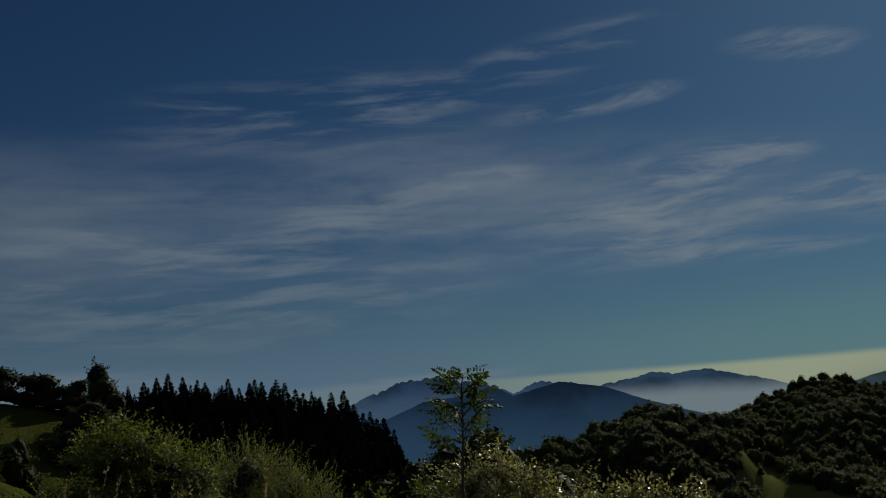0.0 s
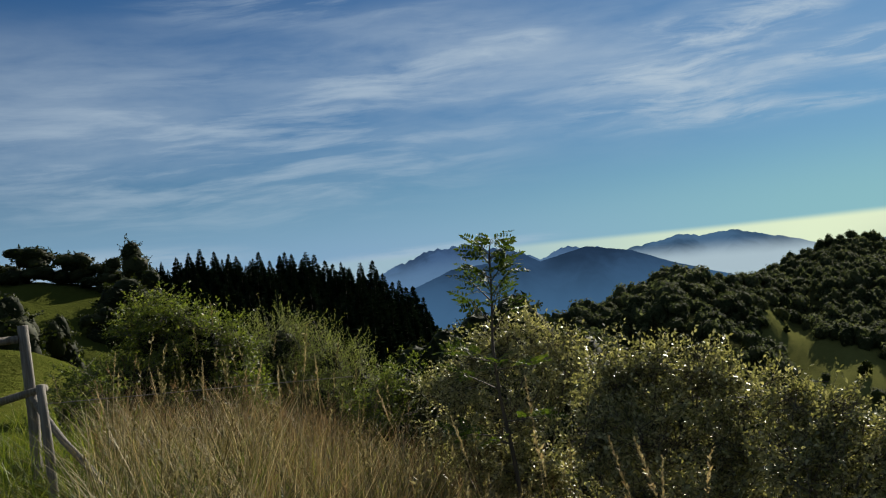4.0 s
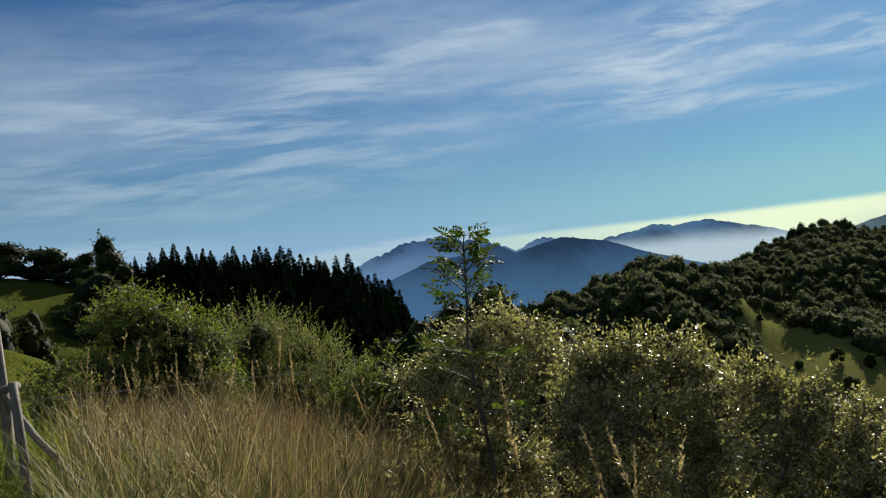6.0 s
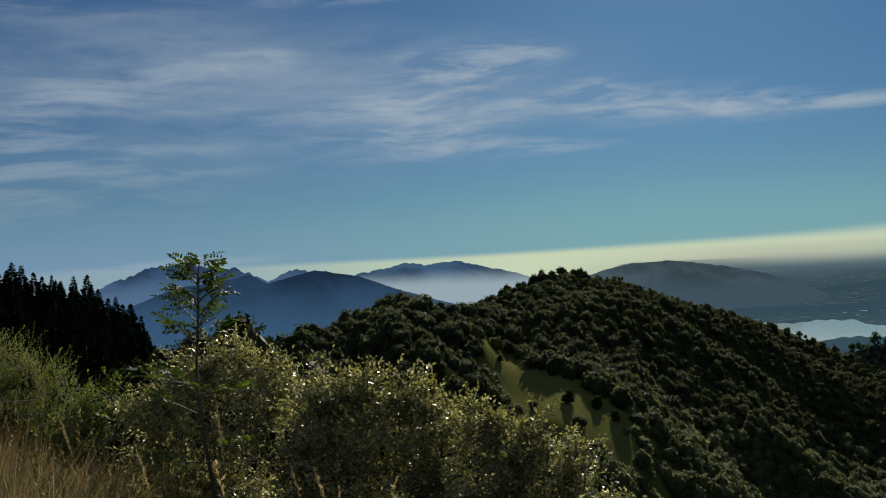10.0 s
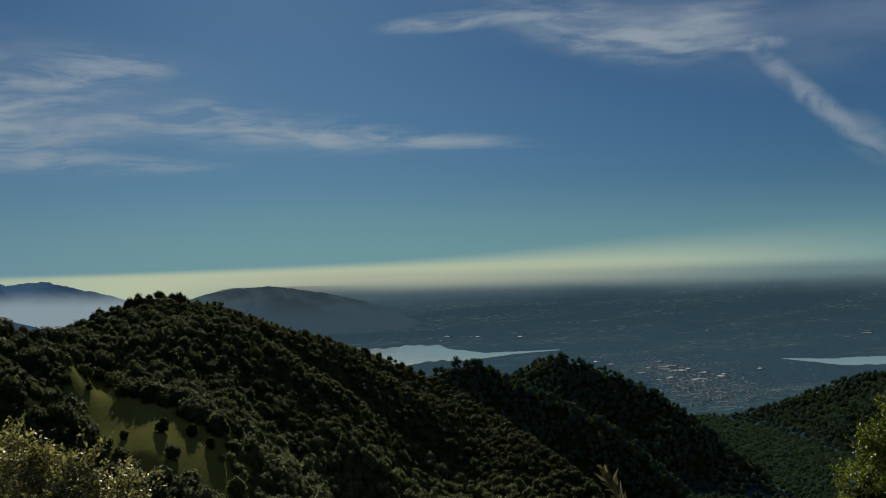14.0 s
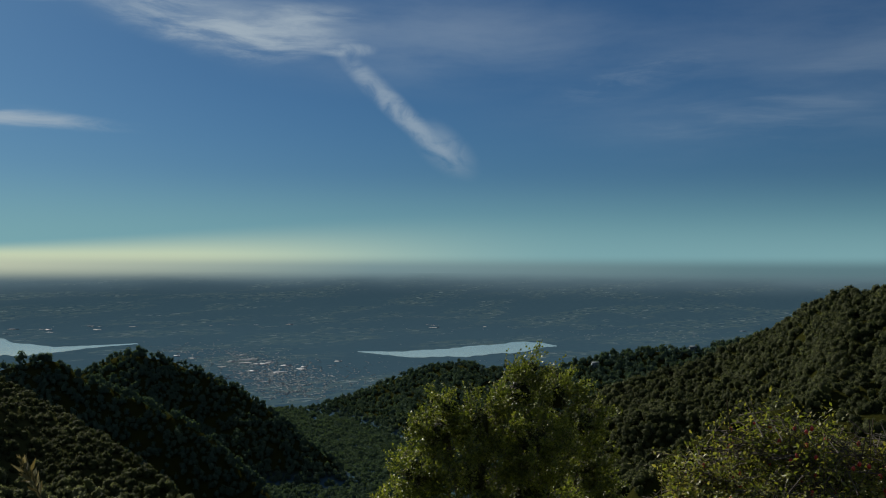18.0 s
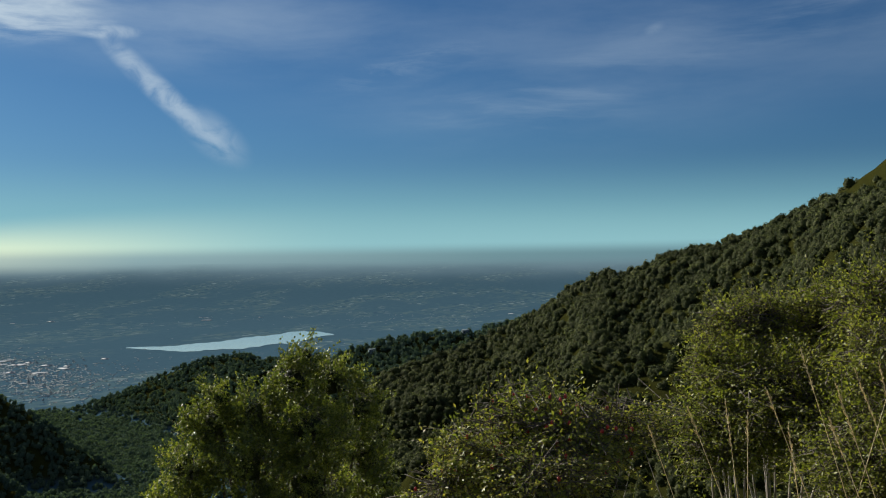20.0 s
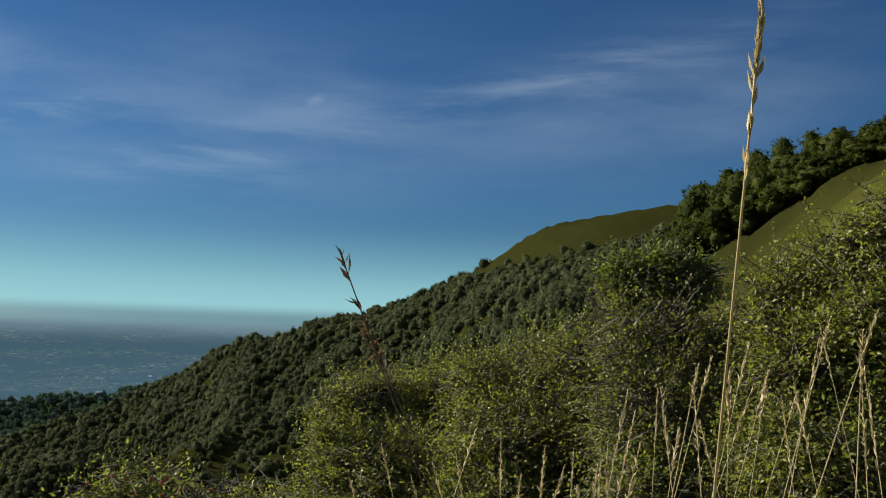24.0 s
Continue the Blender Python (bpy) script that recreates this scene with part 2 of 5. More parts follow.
def ground_material():
    """Grass slopes, bare wood floor under the trees, and far off the patchwork of the plain."""
    m, k, bsdf, out = material("hill_ground")
    p = where(k)
    sep = k.add("ShaderNodeSeparateXYZ")
    k.link(p, sep.inputs[0])
    flat = k.vec("MULTIPLY", p, (1, 1, 0))
    far = k.vec("LENGTH", flat)
    fine, mid, wide = k.noise(p, 9.0, 5, 0.7), k.noise(p, 0.55, 5, 0.6), k.noise(p, 0.03, 4, 0.6)
    grass = k.colours(k.math("ADD", k.math("MULTIPLY", fine, 0.5), k.math("MULTIPLY", mid, 0.5)),
                      (0.3, (0.035, 0.050, 0.008)), (0.5, (0.072, 0.085, 0.014)), (0.72, (0.13, 0.12, 0.03)))
    hay = k.mix(mid, (0.11, 0.115, 0.035), (0.19, 0.175, 0.060))
    grass = k.mix(k.ramp(wide, 0.4, 0.65), grass, k.mix(fine, (0.075, 0.080, 0.016), (0.13, 0.120, 0.032)))
    # the flat country: small fields, hedges and woods, distance haze painted in as blue
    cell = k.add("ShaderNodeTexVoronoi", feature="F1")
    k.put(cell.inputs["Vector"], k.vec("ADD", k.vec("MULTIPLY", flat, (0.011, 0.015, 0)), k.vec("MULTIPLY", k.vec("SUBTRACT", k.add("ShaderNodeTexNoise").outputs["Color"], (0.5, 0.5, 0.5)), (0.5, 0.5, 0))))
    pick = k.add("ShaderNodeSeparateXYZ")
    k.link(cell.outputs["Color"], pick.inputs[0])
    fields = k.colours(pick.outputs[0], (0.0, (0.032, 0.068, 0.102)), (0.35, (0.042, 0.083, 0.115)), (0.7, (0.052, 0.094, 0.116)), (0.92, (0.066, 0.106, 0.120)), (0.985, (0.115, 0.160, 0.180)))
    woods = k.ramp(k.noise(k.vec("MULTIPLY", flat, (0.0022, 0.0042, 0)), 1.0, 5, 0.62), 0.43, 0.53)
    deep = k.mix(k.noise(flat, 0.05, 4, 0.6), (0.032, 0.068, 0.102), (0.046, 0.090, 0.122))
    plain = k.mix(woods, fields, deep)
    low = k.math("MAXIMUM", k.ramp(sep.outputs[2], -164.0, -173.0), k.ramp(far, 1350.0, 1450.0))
    # east slopes: grass darkened in the colour, as if turned from the sun
    dimmed_grass = k.mix(k.math("ADD", k.math("MULTIPLY", fine, 0.4), k.math("MULTIPLY", k.noise(p, 0.16, 5, 0.65), 0.6)), (0.009, 0.012, 0.003), (0.034, 0.034, 0.009))
    turned = k.add("ShaderNodeVectorRotate", rotation_type="Z_AXIS")
    k.put(turned.inputs["Vector"], k.vec("SUBTRACT", flat, (97.0, 279.0, 0.0)))
    turned.inputs["Angle"].default_value = radians(80)
    mown = k.math("ADD", k.vec("LENGTH", k.vec("MULTIPLY", turned.outputs[0], (1 / 50.0, 1 / 22.0, 0))), k.math("MULTIPLY", k.math("SUBTRACT", k.noise(p, 0.12, 4, 0.6), 0.5), 0.7))
    litter = k.mix(fine, (0.022, 0.026, 0.010), (0.050, 0.050, 0.020))
    grass = k.mix(k.ramp(sep.outputs[1], 120.0, 170.0), grass, litter)
    grass = k.mix(k.ramp(mown, 1.05, 0.8), grass, k.mix(k.ramp(fine, 0.3, 0.75), hay, (0.075, 0.088, 0.024)))
    # left ground: greener grass, its colour darkened to bring the brightness down
    dimmed_meadow = k.mix(fine, (0.022, 0.034, 0.007), (0.056, 0.066, 0.014))
    grass = k.mix(k.math("MULTIPLY", k.ramp(sep.outputs[0], -3.0, -18.0), 0.75), grass, dimmed_meadow)
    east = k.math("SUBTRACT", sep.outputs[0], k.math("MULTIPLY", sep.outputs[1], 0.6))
    grass = k.mix(k.ramp(east, 60.0, 110.0), grass, dimmed_grass)
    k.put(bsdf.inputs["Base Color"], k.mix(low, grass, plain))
    bsdf.inputs["Roughness"].default_value = 0.95
    bsdf.inputs["Specular IOR Level"].default_value = 0.0
    bump(k, bsdf, k.math("ADD", fine, k.math("MULTIPLY", k.noise(p, 1.3, 5, 0.65), 3.0)), 0.7, 0.12)
    return m


def water_material():
    m, k, bsdf, out = material("lake_water")
    p = where(k)
    bsdf.inputs["Base Color"].default_value = (0.33, 0.47, 0.50, 1)
    bsdf.inputs["Roughness"].default_value = 0.10
    bump(k, bsdf, k.noise(k.vec("MULTIPLY", p, (1, 1, 0)), 0.05, 4, 0.6), 0.05, 0.3)
    return m


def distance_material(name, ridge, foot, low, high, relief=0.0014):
    """Far mountains seen through many kilometres of air: a backdrop with the haze and the folds' shade painted into its
    glow.
    """
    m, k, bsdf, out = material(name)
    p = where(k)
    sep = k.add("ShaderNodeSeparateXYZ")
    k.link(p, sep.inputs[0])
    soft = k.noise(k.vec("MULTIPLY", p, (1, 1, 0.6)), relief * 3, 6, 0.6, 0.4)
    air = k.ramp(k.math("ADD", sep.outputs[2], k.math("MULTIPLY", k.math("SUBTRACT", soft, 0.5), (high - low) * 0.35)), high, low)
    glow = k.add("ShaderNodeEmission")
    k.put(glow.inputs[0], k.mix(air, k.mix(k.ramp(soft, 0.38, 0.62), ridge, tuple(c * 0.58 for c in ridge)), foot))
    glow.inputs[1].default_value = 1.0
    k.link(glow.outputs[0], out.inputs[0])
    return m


def paint_material(name, colour, rough=0.6, scale=0.6):
    m, k, bsdf, out = material(name)
    p = where(k)
    worn = k.noise(p, scale, 5, 0.65)
    r = k.add("ShaderNodeObjectInfo").outputs["Random"]
    k.put(bsdf.inputs["Base Color"], k.mix(k.ramp(worn, 0.35, 0.75), k.mix(r, colour, tuple(c * 0.75 for c in colour)), tuple(c * 0.6 for c in colour)))
    bsdf.inputs["Roughness"].default_value = rough
    return m


def weathered_wood():
    m, k, bsdf, out = material("weathered_wood")
    tc = k.add("ShaderNodeTexCoord").outputs["Object"]
    grain = k.noise(k.vec("MULTIPLY", tc, (1, 1, 0.06)), 60.0, 6, 0.7, 0.4)
    knots = k.noise(tc, 5.0, 3, 0.6)
    c = k.colours(grain, (0.28, (0.06, 0.05, 0.04)), (0.5, (0.16, 0.14, 0.115)), (0.75, (0.28, 0.255, 0.22)))
    k.put(bsdf.inputs["Base Color"], k.mix(k.ramp(knots, 0.55, 0.75), c, (0.12, 0.10, 0.08)))
    bsdf.inputs["Roughness"].default_value = 0.85
    bump(k, bsdf, grain, 0.7, 0.006)
    return m


M_GROUND, M_WATER, M_WOOD = ground_material(), water_material(), weathered_wood()
M_CROWN = crown_material("woodland_leaves", (0.022, 0.030, 0.012), (0.050, 0.062, 0.026), (0.110, 0.117, 0.058))
# scrub: woodland colours lightened to imitate the sunlight on that slope
M_SCRUB_LIT = crown_material("lit_scrub_leaves", (0.050, 0.062, 0.026), (0.105, 0.120, 0.056), (0.19, 0.20, 0.110))
M_SLOPE = leaf_material("slope_tree_leaves", (0.012, 0.020, 0.004), (0.034, 0.045, 0.008), (0.075, 0.078, 0.018), 0.8, 0.35, 0.5, 0.05)
# pasture trees; also darkens the added cores and backing of the bushes
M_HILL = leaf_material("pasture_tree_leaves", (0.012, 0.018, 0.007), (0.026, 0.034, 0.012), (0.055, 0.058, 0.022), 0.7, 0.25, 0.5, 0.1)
# far woods: distance haze is put into these paler, bluer leaf colours
M_CROWN_HAZED = leaf_material("hazed_woodland_leaves", (0.034, 0.058, 0.050), (0.058, 0.088, 0.066), (0.092, 0.122, 0.082), 0.8, 0.22, 0.05, 0.0)
M_SPRUCE = leaf_material("spruce_needles", (0.008, 0.016, 0.009), (0.014, 0.025, 0.012), (0.026, 0.038, 0.016), 0.9, 0.02, 0.4, 0.0)
M_BUSH = leaf_material("shrub_leaves", (0.042, 0.060, 0.013), (0.108, 0.134, 0.030), (0.22, 0.23, 0.066), 0.5, 0.45, 0.9, 0.25, (1.25, 1.35, 0.6))
M_BROOM = leaf_material("broom_leaves", (0.080, 0.098, 0.028), (0.155, 0.178, 0.056), (0.25, 0.255, 0.10), 0.5, 0.42, 0.9, 0.3, (1.25, 1.3, 0.7))
M_GLOSSY = leaf_material("glossy_leaves", (0.046, 0.052, 0.016), (0.205, 0.208, 0.092), (0.54, 0.51, 0.31), 0.42, 0.36, 0.9, 0.6, (1.35, 1.3, 0.7))
M_ROWAN = leaf_material("rowan_leaves", (0.020, 0.034, 0.008), (0.048, 0.070, 0.016), (0.11, 0.135, 0.035), 0.55, 0.35, 0.9, 0.12)
M_TREE = leaf_material("birch_leaves", (0.028, 0.040, 0.008), (0.110, 0.130, 0.026), (0.28, 0.28, 0.075), 0.48, 0.34, 0.8, 0.35, (1.3, 1.45, 0.55))
M_SUNNY = leaf_material("sunlit_leaves", (0.046, 0.060, 0.012), (0.136, 0.152, 0.032), (0.25, 0.24, 0.068), 0.5, 0.42, 1.6, 0.25, (1.35, 1.45, 0.6))
M_ROSE = leaf_material("rose_leaves", (0.052, 0.070, 0.016), (0.145, 0.16, 0.034), (0.29, 0.24, 0.08), 0.5, 0.38, 1.5, 0.3)
M_HIP = paint_material("rose_hips", (0.42, 0.03, 0.02), 0.3, 40.0)
STRAW = (1.15, 1.05, 0.85)
M_DRY = leaf_material("dry_grass", (0.045, 0.040, 0.016), (0.150, 0.130, 0.052), (0.50, 0.45, 0.25), 0.55, 0.3, 1.6, 0.2, STRAW)
M_STRAW = leaf_material("pale_straw", (0.22, 0.165, 0.075), (0.44, 0.355, 0.18), (0.68, 0.59, 0.36), 0.5, 0.3, 3.0, 0.4, STRAW)
M_RUST = leaf_material("rust_grass", (0.08, 0.056, 0.026), (0.19, 0.13, 0.062), (0.36, 0.27, 0.145), 0.6, 0.3, 1.2, 0.3, STRAW)
M_PLUME = leaf_material("dark_plume", (0.030, 0.022, 0.014), (0.085, 0.058, 0.034), (0.20, 0.145, 0.08), 0.6, 0.3, 9.0, 0.3, STRAW)
M_TURF = leaf_material("green_grass", (0.05, 0.08, 0.012), (0.11, 0.135, 0.025), (0.24, 0.22, 0.07), 0.55, 0.4, 0.8, 0.3)
M_STEM = bark_material("dark_bark", (0.014, 0.011, 0.009), (0.035, 0.028, 0.022))
M_BARK = bark_material("bark", (0.05, 0.04, 0.03), (0.16, 0.13, 0.10))
M_TWIG = bark_material("pale_twigs", (0.16, 0.14, 0.12), (0.34, 0.31, 0.27), 50.0)
# roof and wall colours tinted blue to carry the distance haze
M_ROOF = paint_material("tile_roof", (0.085, 0.125, 0.150), 0.8)
M_SHED = paint_material("shed_roof", (0.30, 0.34, 0.38), 0.9, 0.05)
M_WALL = paint_material("render_wall", (0.15, 0.20, 0.235), 0.85)
M_GLASS = paint_material("dark_window", (0.04, 0.05, 0.06), 0.15)

# ---- building helpers ----
RNG = np.random.default_rng(7)


def mesh_of(name, verts, faces, mats, smooth=False, pick=None, round_faces=None):
    """A mesh from arrays: verts (n, 3) and faces (m, 3 or 4)."""
    me = bpy.data.meshes.new(name)
    verts, faces = np.asarray(verts, np.float32), np.asarray(faces, np.int32)
    me.vertices.add(len(verts))
    me.vertices.foreach_set("co", verts.ravel())
    n, c = faces.shape
    me.loops.add(n * c)
    me.loops.foreach_set("vertex_index", faces.ravel())
    me.polygons.add(n)
    me.polygons.foreach_set("loop_start", np.arange(0, n * c, c, dtype=np.int32))
    if smooth:
        me.polygons.foreach_set("use_smooth", np.ones(n, bool))
    if round_faces is not None:
        me.polygons.foreach_set("use_smooth", round_faces)
    for one in (mats if isinstance(mats, (list, tuple)) else [mats]):
        me.materials.append(one)
    if pick is not None:
        me.polygons.foreach_set("material_index", np.asarray(pick, np.int32))
    me.update(calc_edges=True)
    me.validate()
    return me


def part(name, me, parent, label=""):
    ob = new(name, me)
    ob.parent = parent
    if label:
        ob["label"] = label
    return ob


def thing(name, at, label, category, group="", kind=""):
    ob = new(name)
    ob.empty_display_size = 0.2
    ob.location = at
    return tagged(ob, label, category, group, kind)


def unit(v):
    return v / np.maximum(np.linalg.norm(v, axis=-1, keepdims=True), 1e-9)


def leaves(at, along, up, length, width, fold=0.25):
    """Folded leaf blades, two triangles each: verts and faces."""
    along, up = unit(along), up - 0
    side = unit(np.cross(along, up))
    up = np.cross(side, along)
    length, width = np.asarray(length)[:, None], np.asarray(width)[:, None]
    mid = at + along * length * 0.45
    v = np.stack([at, mid + side * width * 0.5 + up * width * fold, at + along * length, mid - side * width * 0.5 + up * width * fold], 1)
    n = len(at)
    i = np.arange(n)[:, None] * 4
    return v.reshape(-1, 3), np.concatenate([i + [0, 1, 2], i + [0, 2, 3]], 1).reshape(-1, 3)


def sticks(a, b, ra, rb, sides=3):
    """Tapered twigs from a to b, open prisms."""
    d = unit(b - a)
    ref = np.where(np.abs(d[:, 2:3]) > 0.9, [[1.0, 0, 0]], [[0, 0, 1.0]])
    s = unit(np.cross(d, ref))
    t = np.cross(d, s)
    ang = np.arange(sides) * 2 * math.pi / sides
    ring = s[:, None] * np.cos(ang)[None, :, None] + t[:, None] * np.sin(ang)[None, :, None]
    ra, rb = np.broadcast_to(ra, len(a))[:, None, None], np.broadcast_to(rb, len(a))[:, None, None]
    v = np.concatenate([a[:, None] + ring * ra, b[:, None] + ring * rb], 1)
    i = np.arange(len(a))[:, None, None] * (2 * sides)
    j = np.arange(sides)
    q = np.stack([j, (j + 1) % sides, (j + 1) % sides + sides, j + sides], 1)[None] + i
    q = q.reshape(-1, 4)
    return v.reshape(-1, 3), np.concatenate([q[:, [0, 1, 2]], q[:, [0, 2, 3]]])


def joined(*pieces):
    vs, fs, n = [], [], 0
    for v, f in pieces:
        vs.append(v)
        fs.append(np.asarray(f) + n)
        n += len(v)
    return np.concatenate(vs), np.concatenate(fs)


def tube(points, radii, sides=8, cap=True):
    """A bent, tapered pole through the points."""
    points = np.asarray(points, float)
    d = unit(np.gradient(points, axis=0))
    ref = np.array([1.0, 0, 0]) if abs(d[0][2]) > 0.8 else np.array([0, 0, 1.0])
    vs = []
    for p, w, r in zip(points, d, radii):
        s = unit(np.cross(w, ref))
        t = np.cross(w, s)
        for a in np.arange(sides) * 2 * math.pi / sides:
            vs.append(p + (s * math.cos(a) + t * math.sin(a)) * r * (1 + 0.08 * math.sin(3 * a + p[2] * 7)))
    fs = []
    for i in range(len(points) - 1):
        for j in range(sides):
            a, b = i * sides + j, i * sides + (j + 1) % sides
            fs += [(a, b, b + sides), (a, b + sides, a + sides)]
    if cap:
        for i in (0, len(points) - 1):
            vs.append(points[i])
            c = len(vs) - 1
            for j in range(sides):
                fs.append((c, i * sides + j, i * sides + (j + 1) % sides))
    return np.array(vs), np.array(fs)


# ---- the lie of the land ----
EYE = 1.55
# crest lines, each a few (bearing, elevation of its skyline, distance); then the height of what grows there, and the falls before and behind it
RIDGES = {
    "hump": ([(1, -5.2, 290), (4.2, -3.45, 310), (5.6, -2.6, 320), (8, -2.17, 330), (10.4, -1.25, 340), (12.2, -1.3, 345), (13.7, -1.8, 350), (15.6, -1.95, 365), (18, -3.2, 375), (22, -5.5, 380)], 4.4, 0.27, 0.4),
    "knoll": ([(12, -3.6, 400), (15.6, -1.85, 410), (17.2, -1.09, 420), (18.8, -0.42, 430), (19.8, -0.25, 435), (21.3, -0.45, 440), (23.3, -0.75, 450), (25.2, -1.62, 460), (27.4, -2.42, 480), (30.3, -3.25, 510), (32.5, -4.18, 540), (34, -4.8, 550),
               (37.5, -6.8, 525), (39.8, -8.3, 480), (42.2, -9.9, 440), (45, -12.1, 400), (49, -15, 350)], 3.2, 0.22, 0.7),
    "first_spur": ([(31, -7, 800), (34.8, -5.0, 800), (36.7, -4.43, 800), (38.2, -4.77, 795), (39.6, -5.57, 790), (42.6, -7.04, 770), (44.8, -8.0, 750), (46.3, -9.1, 730), (47.3, -10.2, 715), (48.8, -11.5, 690), (50.1, -12.5, 670), (54, -15.5, 600)], 4.2, 0.85, 0.7),
    "second_spur": ([(37, -7.2, 1000), (39.6, -5.3, 1000), (41.1, -4.54, 1000), (42.3, -4.32, 1000), (43.5, -4.75, 990), (45.1, -5.24, 980), (46.6, -5.9, 960), (47.9, -6.54, 940), (49.1, -7.5, 920), (50.4, -8.46, 900), (53.6, -11.0, 840), (55.2, -12.2, 800), (60, -15.5, 640)], 4.2, 0.5, 0.7),
    "valley_side": ([(47, -9.6, 1260), (50.4, -8.0, 1250), (53.6, -7.08, 1230), (56.8, -5.83, 1190), (58.7, -5.26, 1170), (60.3, -5.12, 1150), (61.6, -5.45, 1130), (64, -5.4, 1100), (68, -6.2, 1050), (74, -8, 1000)], 3.8, 0.36, 0.6),
    "house_ridge": ([(58, -9.5, 900), (62, -6.6, 880), (66.2, -5.12, 860), (67.9, -4.66, 850), (70.4, -4.14, 850), (73.3, -4.2, 850), (75.2, -3.67, 850), (76.8, -3.2, 850), (80, -3.0, 850), (86, -4, 850)], 3.8, 0.42, 0.6),
    "long_slope": ([(60, -13.5, 660), (65, -8.4, 660), (68.8, -6.2, 655), (73, -4.9, 650), (76.8, -3.2, 640), (78.4, -2.1, 620), (79.6, -1.31, 600), (81.1, -0.8, 590), (81.8, -0.98, 585), (84.6, 0.2, 560), (86.9, 0.7, 540), (90.1, 1.85, 520), (92.6, 3.1, 500),
                    (94.8, 4.6, 480), (96.4, 5.8, 465), (97.9, 6.45, 455), (100.3, 6.9, 440), (103.2, 7.4, 430), (106, 7.8, 420), (112, 8.2, 400), (130, 9, 350), (150, 9, 320), (180, 6, 300)], 3.6, 0.34, 0.5),
    "shoulder": ([(64, -16, 230), (68.7, -12.9, 260), (70, -11.2, 270), (72, -9.4, 285), (74.6, -8.0, 300), (80, -6.0, 320), (88, -3.2, 330), (96, -0.5, 330), (104, 2.5, 320), (115, 5, 300)], 2.0, 0.40, 0.5),
    "near_slope": ([(102.5, -0.5, 112), (104.4, 2.4, 110), (106.1, 4.6, 108), (108.5, 6.0, 104), (110.2, 7.1, 101), (112, 8.6, 98), (115.2, 9.8, 95), (120, 11.5, 90), (140, 13, 80), (165, 10, 80), (180, 8, 80)], 0.3, 0.30, 0.40),
    "left_hill": ([(-180, 4, 110), (-120, 5, 120), (-60, 4, 125), (-40, 2.2, 122), (-25.3, 1.06, 120), (-24, 1.02, 120), (-20.9, 0.55, 117), (-18, -1.0, 112), (-14, -3.2, 108), (-9, -4.8, 104), (-5, -6.5, 100), (-2.5, -8.5, 95), (3, -12, 90)], 0.2, 0.17, 0.30),
    "left_meadow": ([(-90, 0.5, 34), (-40, -1.0, 31), (-25.7, -2.15, 28), (-24.1, -2.45, 28), (-22.5, -3.2, 27), (-20.6, -4.65, 26), (-17, -8, 25), (-13, -12, 24)], 0.1, 0.06, 0.5),
}
TABLES = {name: (np.array(rows), *rest) for name, (rows, *rest) in RIDGES.items()}
FALL = np.array([(-180, 0.06), (-60, 0.075), (-25, 0.07), (-14, 0.03), (-4, -0.04), (6, -0.16), (22, -0.34), (45, -0.42), (65, -0.45), (84, -0.30), (98, -0.10), (112, 0.0), (130, 0.08), (180, 0.06)])
FLOOR = -175.0


def plain_height(r, az):
    """The plain lies flat and, off to the right of the mountains, lifts slowly to the low country at the end of sight."""
    s = np.clip((r - 2700.0) / 2200.0, 0, 1)
    side = np.clip((az - 19.0) / 5.0, 0, 1)
    return FLOOR + 152.0 * s * s * (3 - 2 * s) ** 0.5 * side * side * (3 - 2 * side)


def wobble(x, y, size, seed):
    """Smooth bumps from a few crossed waves, without noise calls for every point."""
    r = np.random.default_rng(seed)
    total = 0.0
    for i in range(7):
        a, f, ph = r.uniform(0, 6.283), r.uniform(0.6, 2.2) * 6.283 / size, r.uniform(0, 6.283)
        total = total + np.sin((x * math.cos(a) + y * math.sin(a)) * f + ph + 1.3 * np.sin((y * math.cos(a) - x * math.sin(a)) * f * 0.53 + ph * 2)) / 7 ** 0.5
    return total


def height(x, y, parts=False, rough=True):
    x, y = np.asarray(x, float), np.asarray(y, float)
    az, r = np.degrees(np.arctan2(x, y)), np.hypot(x, y)
    best = np.interp(az, FALL[:, 0], FALL[:, 1]) * np.maximum(r - 1.2, 0) - 0.30 * np.maximum(r - 13, 0) - 0.05 * np.clip(r - 7, 0, 6)
    if rough:
        best = best + 0.05 * wobble(x, y, 2.5, 1) * np.clip(r / 3, 0, 1) + 0.03 * wobble(x, y, 0.8, 2) * np.clip(r / 3, 0, 1)
    best = np.maximum(best, plain_height(r, az))
    owner = np.zeros(az.shape, int) - 1
    for i, (rows, grows, front, back) in enumerate(TABLES.values()):
        el, rc = np.interp(az, rows[:, 0], rows[:, 1]), np.interp(az, rows[:, 0], rows[:, 2])
        out = np.maximum(rows[0, 0] - az, 0) + np.maximum(az - rows[-1, 0], 0)
        crest = EYE + rc * np.tan(np.radians(el)) - grows - out * (rc * 0.03 + 1.0)
        d = rc - r
        z = crest - np.where(d > 0, front * d, -back * d)
        z = z if not rough else z + wobble(x, y, 0.22 * np.mean(rows[:, 2]), 10 + i) * 0.008 * rc * np.clip(np.abs(d) / (0.12 * rc), 0, 1)
        owner = np.where(z > best, i, owner)
        best = np.maximum(best, z)
    return (best, owner) if parts else best


def on_ground(az, r):
    a = radians(az)
    x, y = r * math.sin(a), r * math.cos(a)
    return x, y, float(height(x, y))


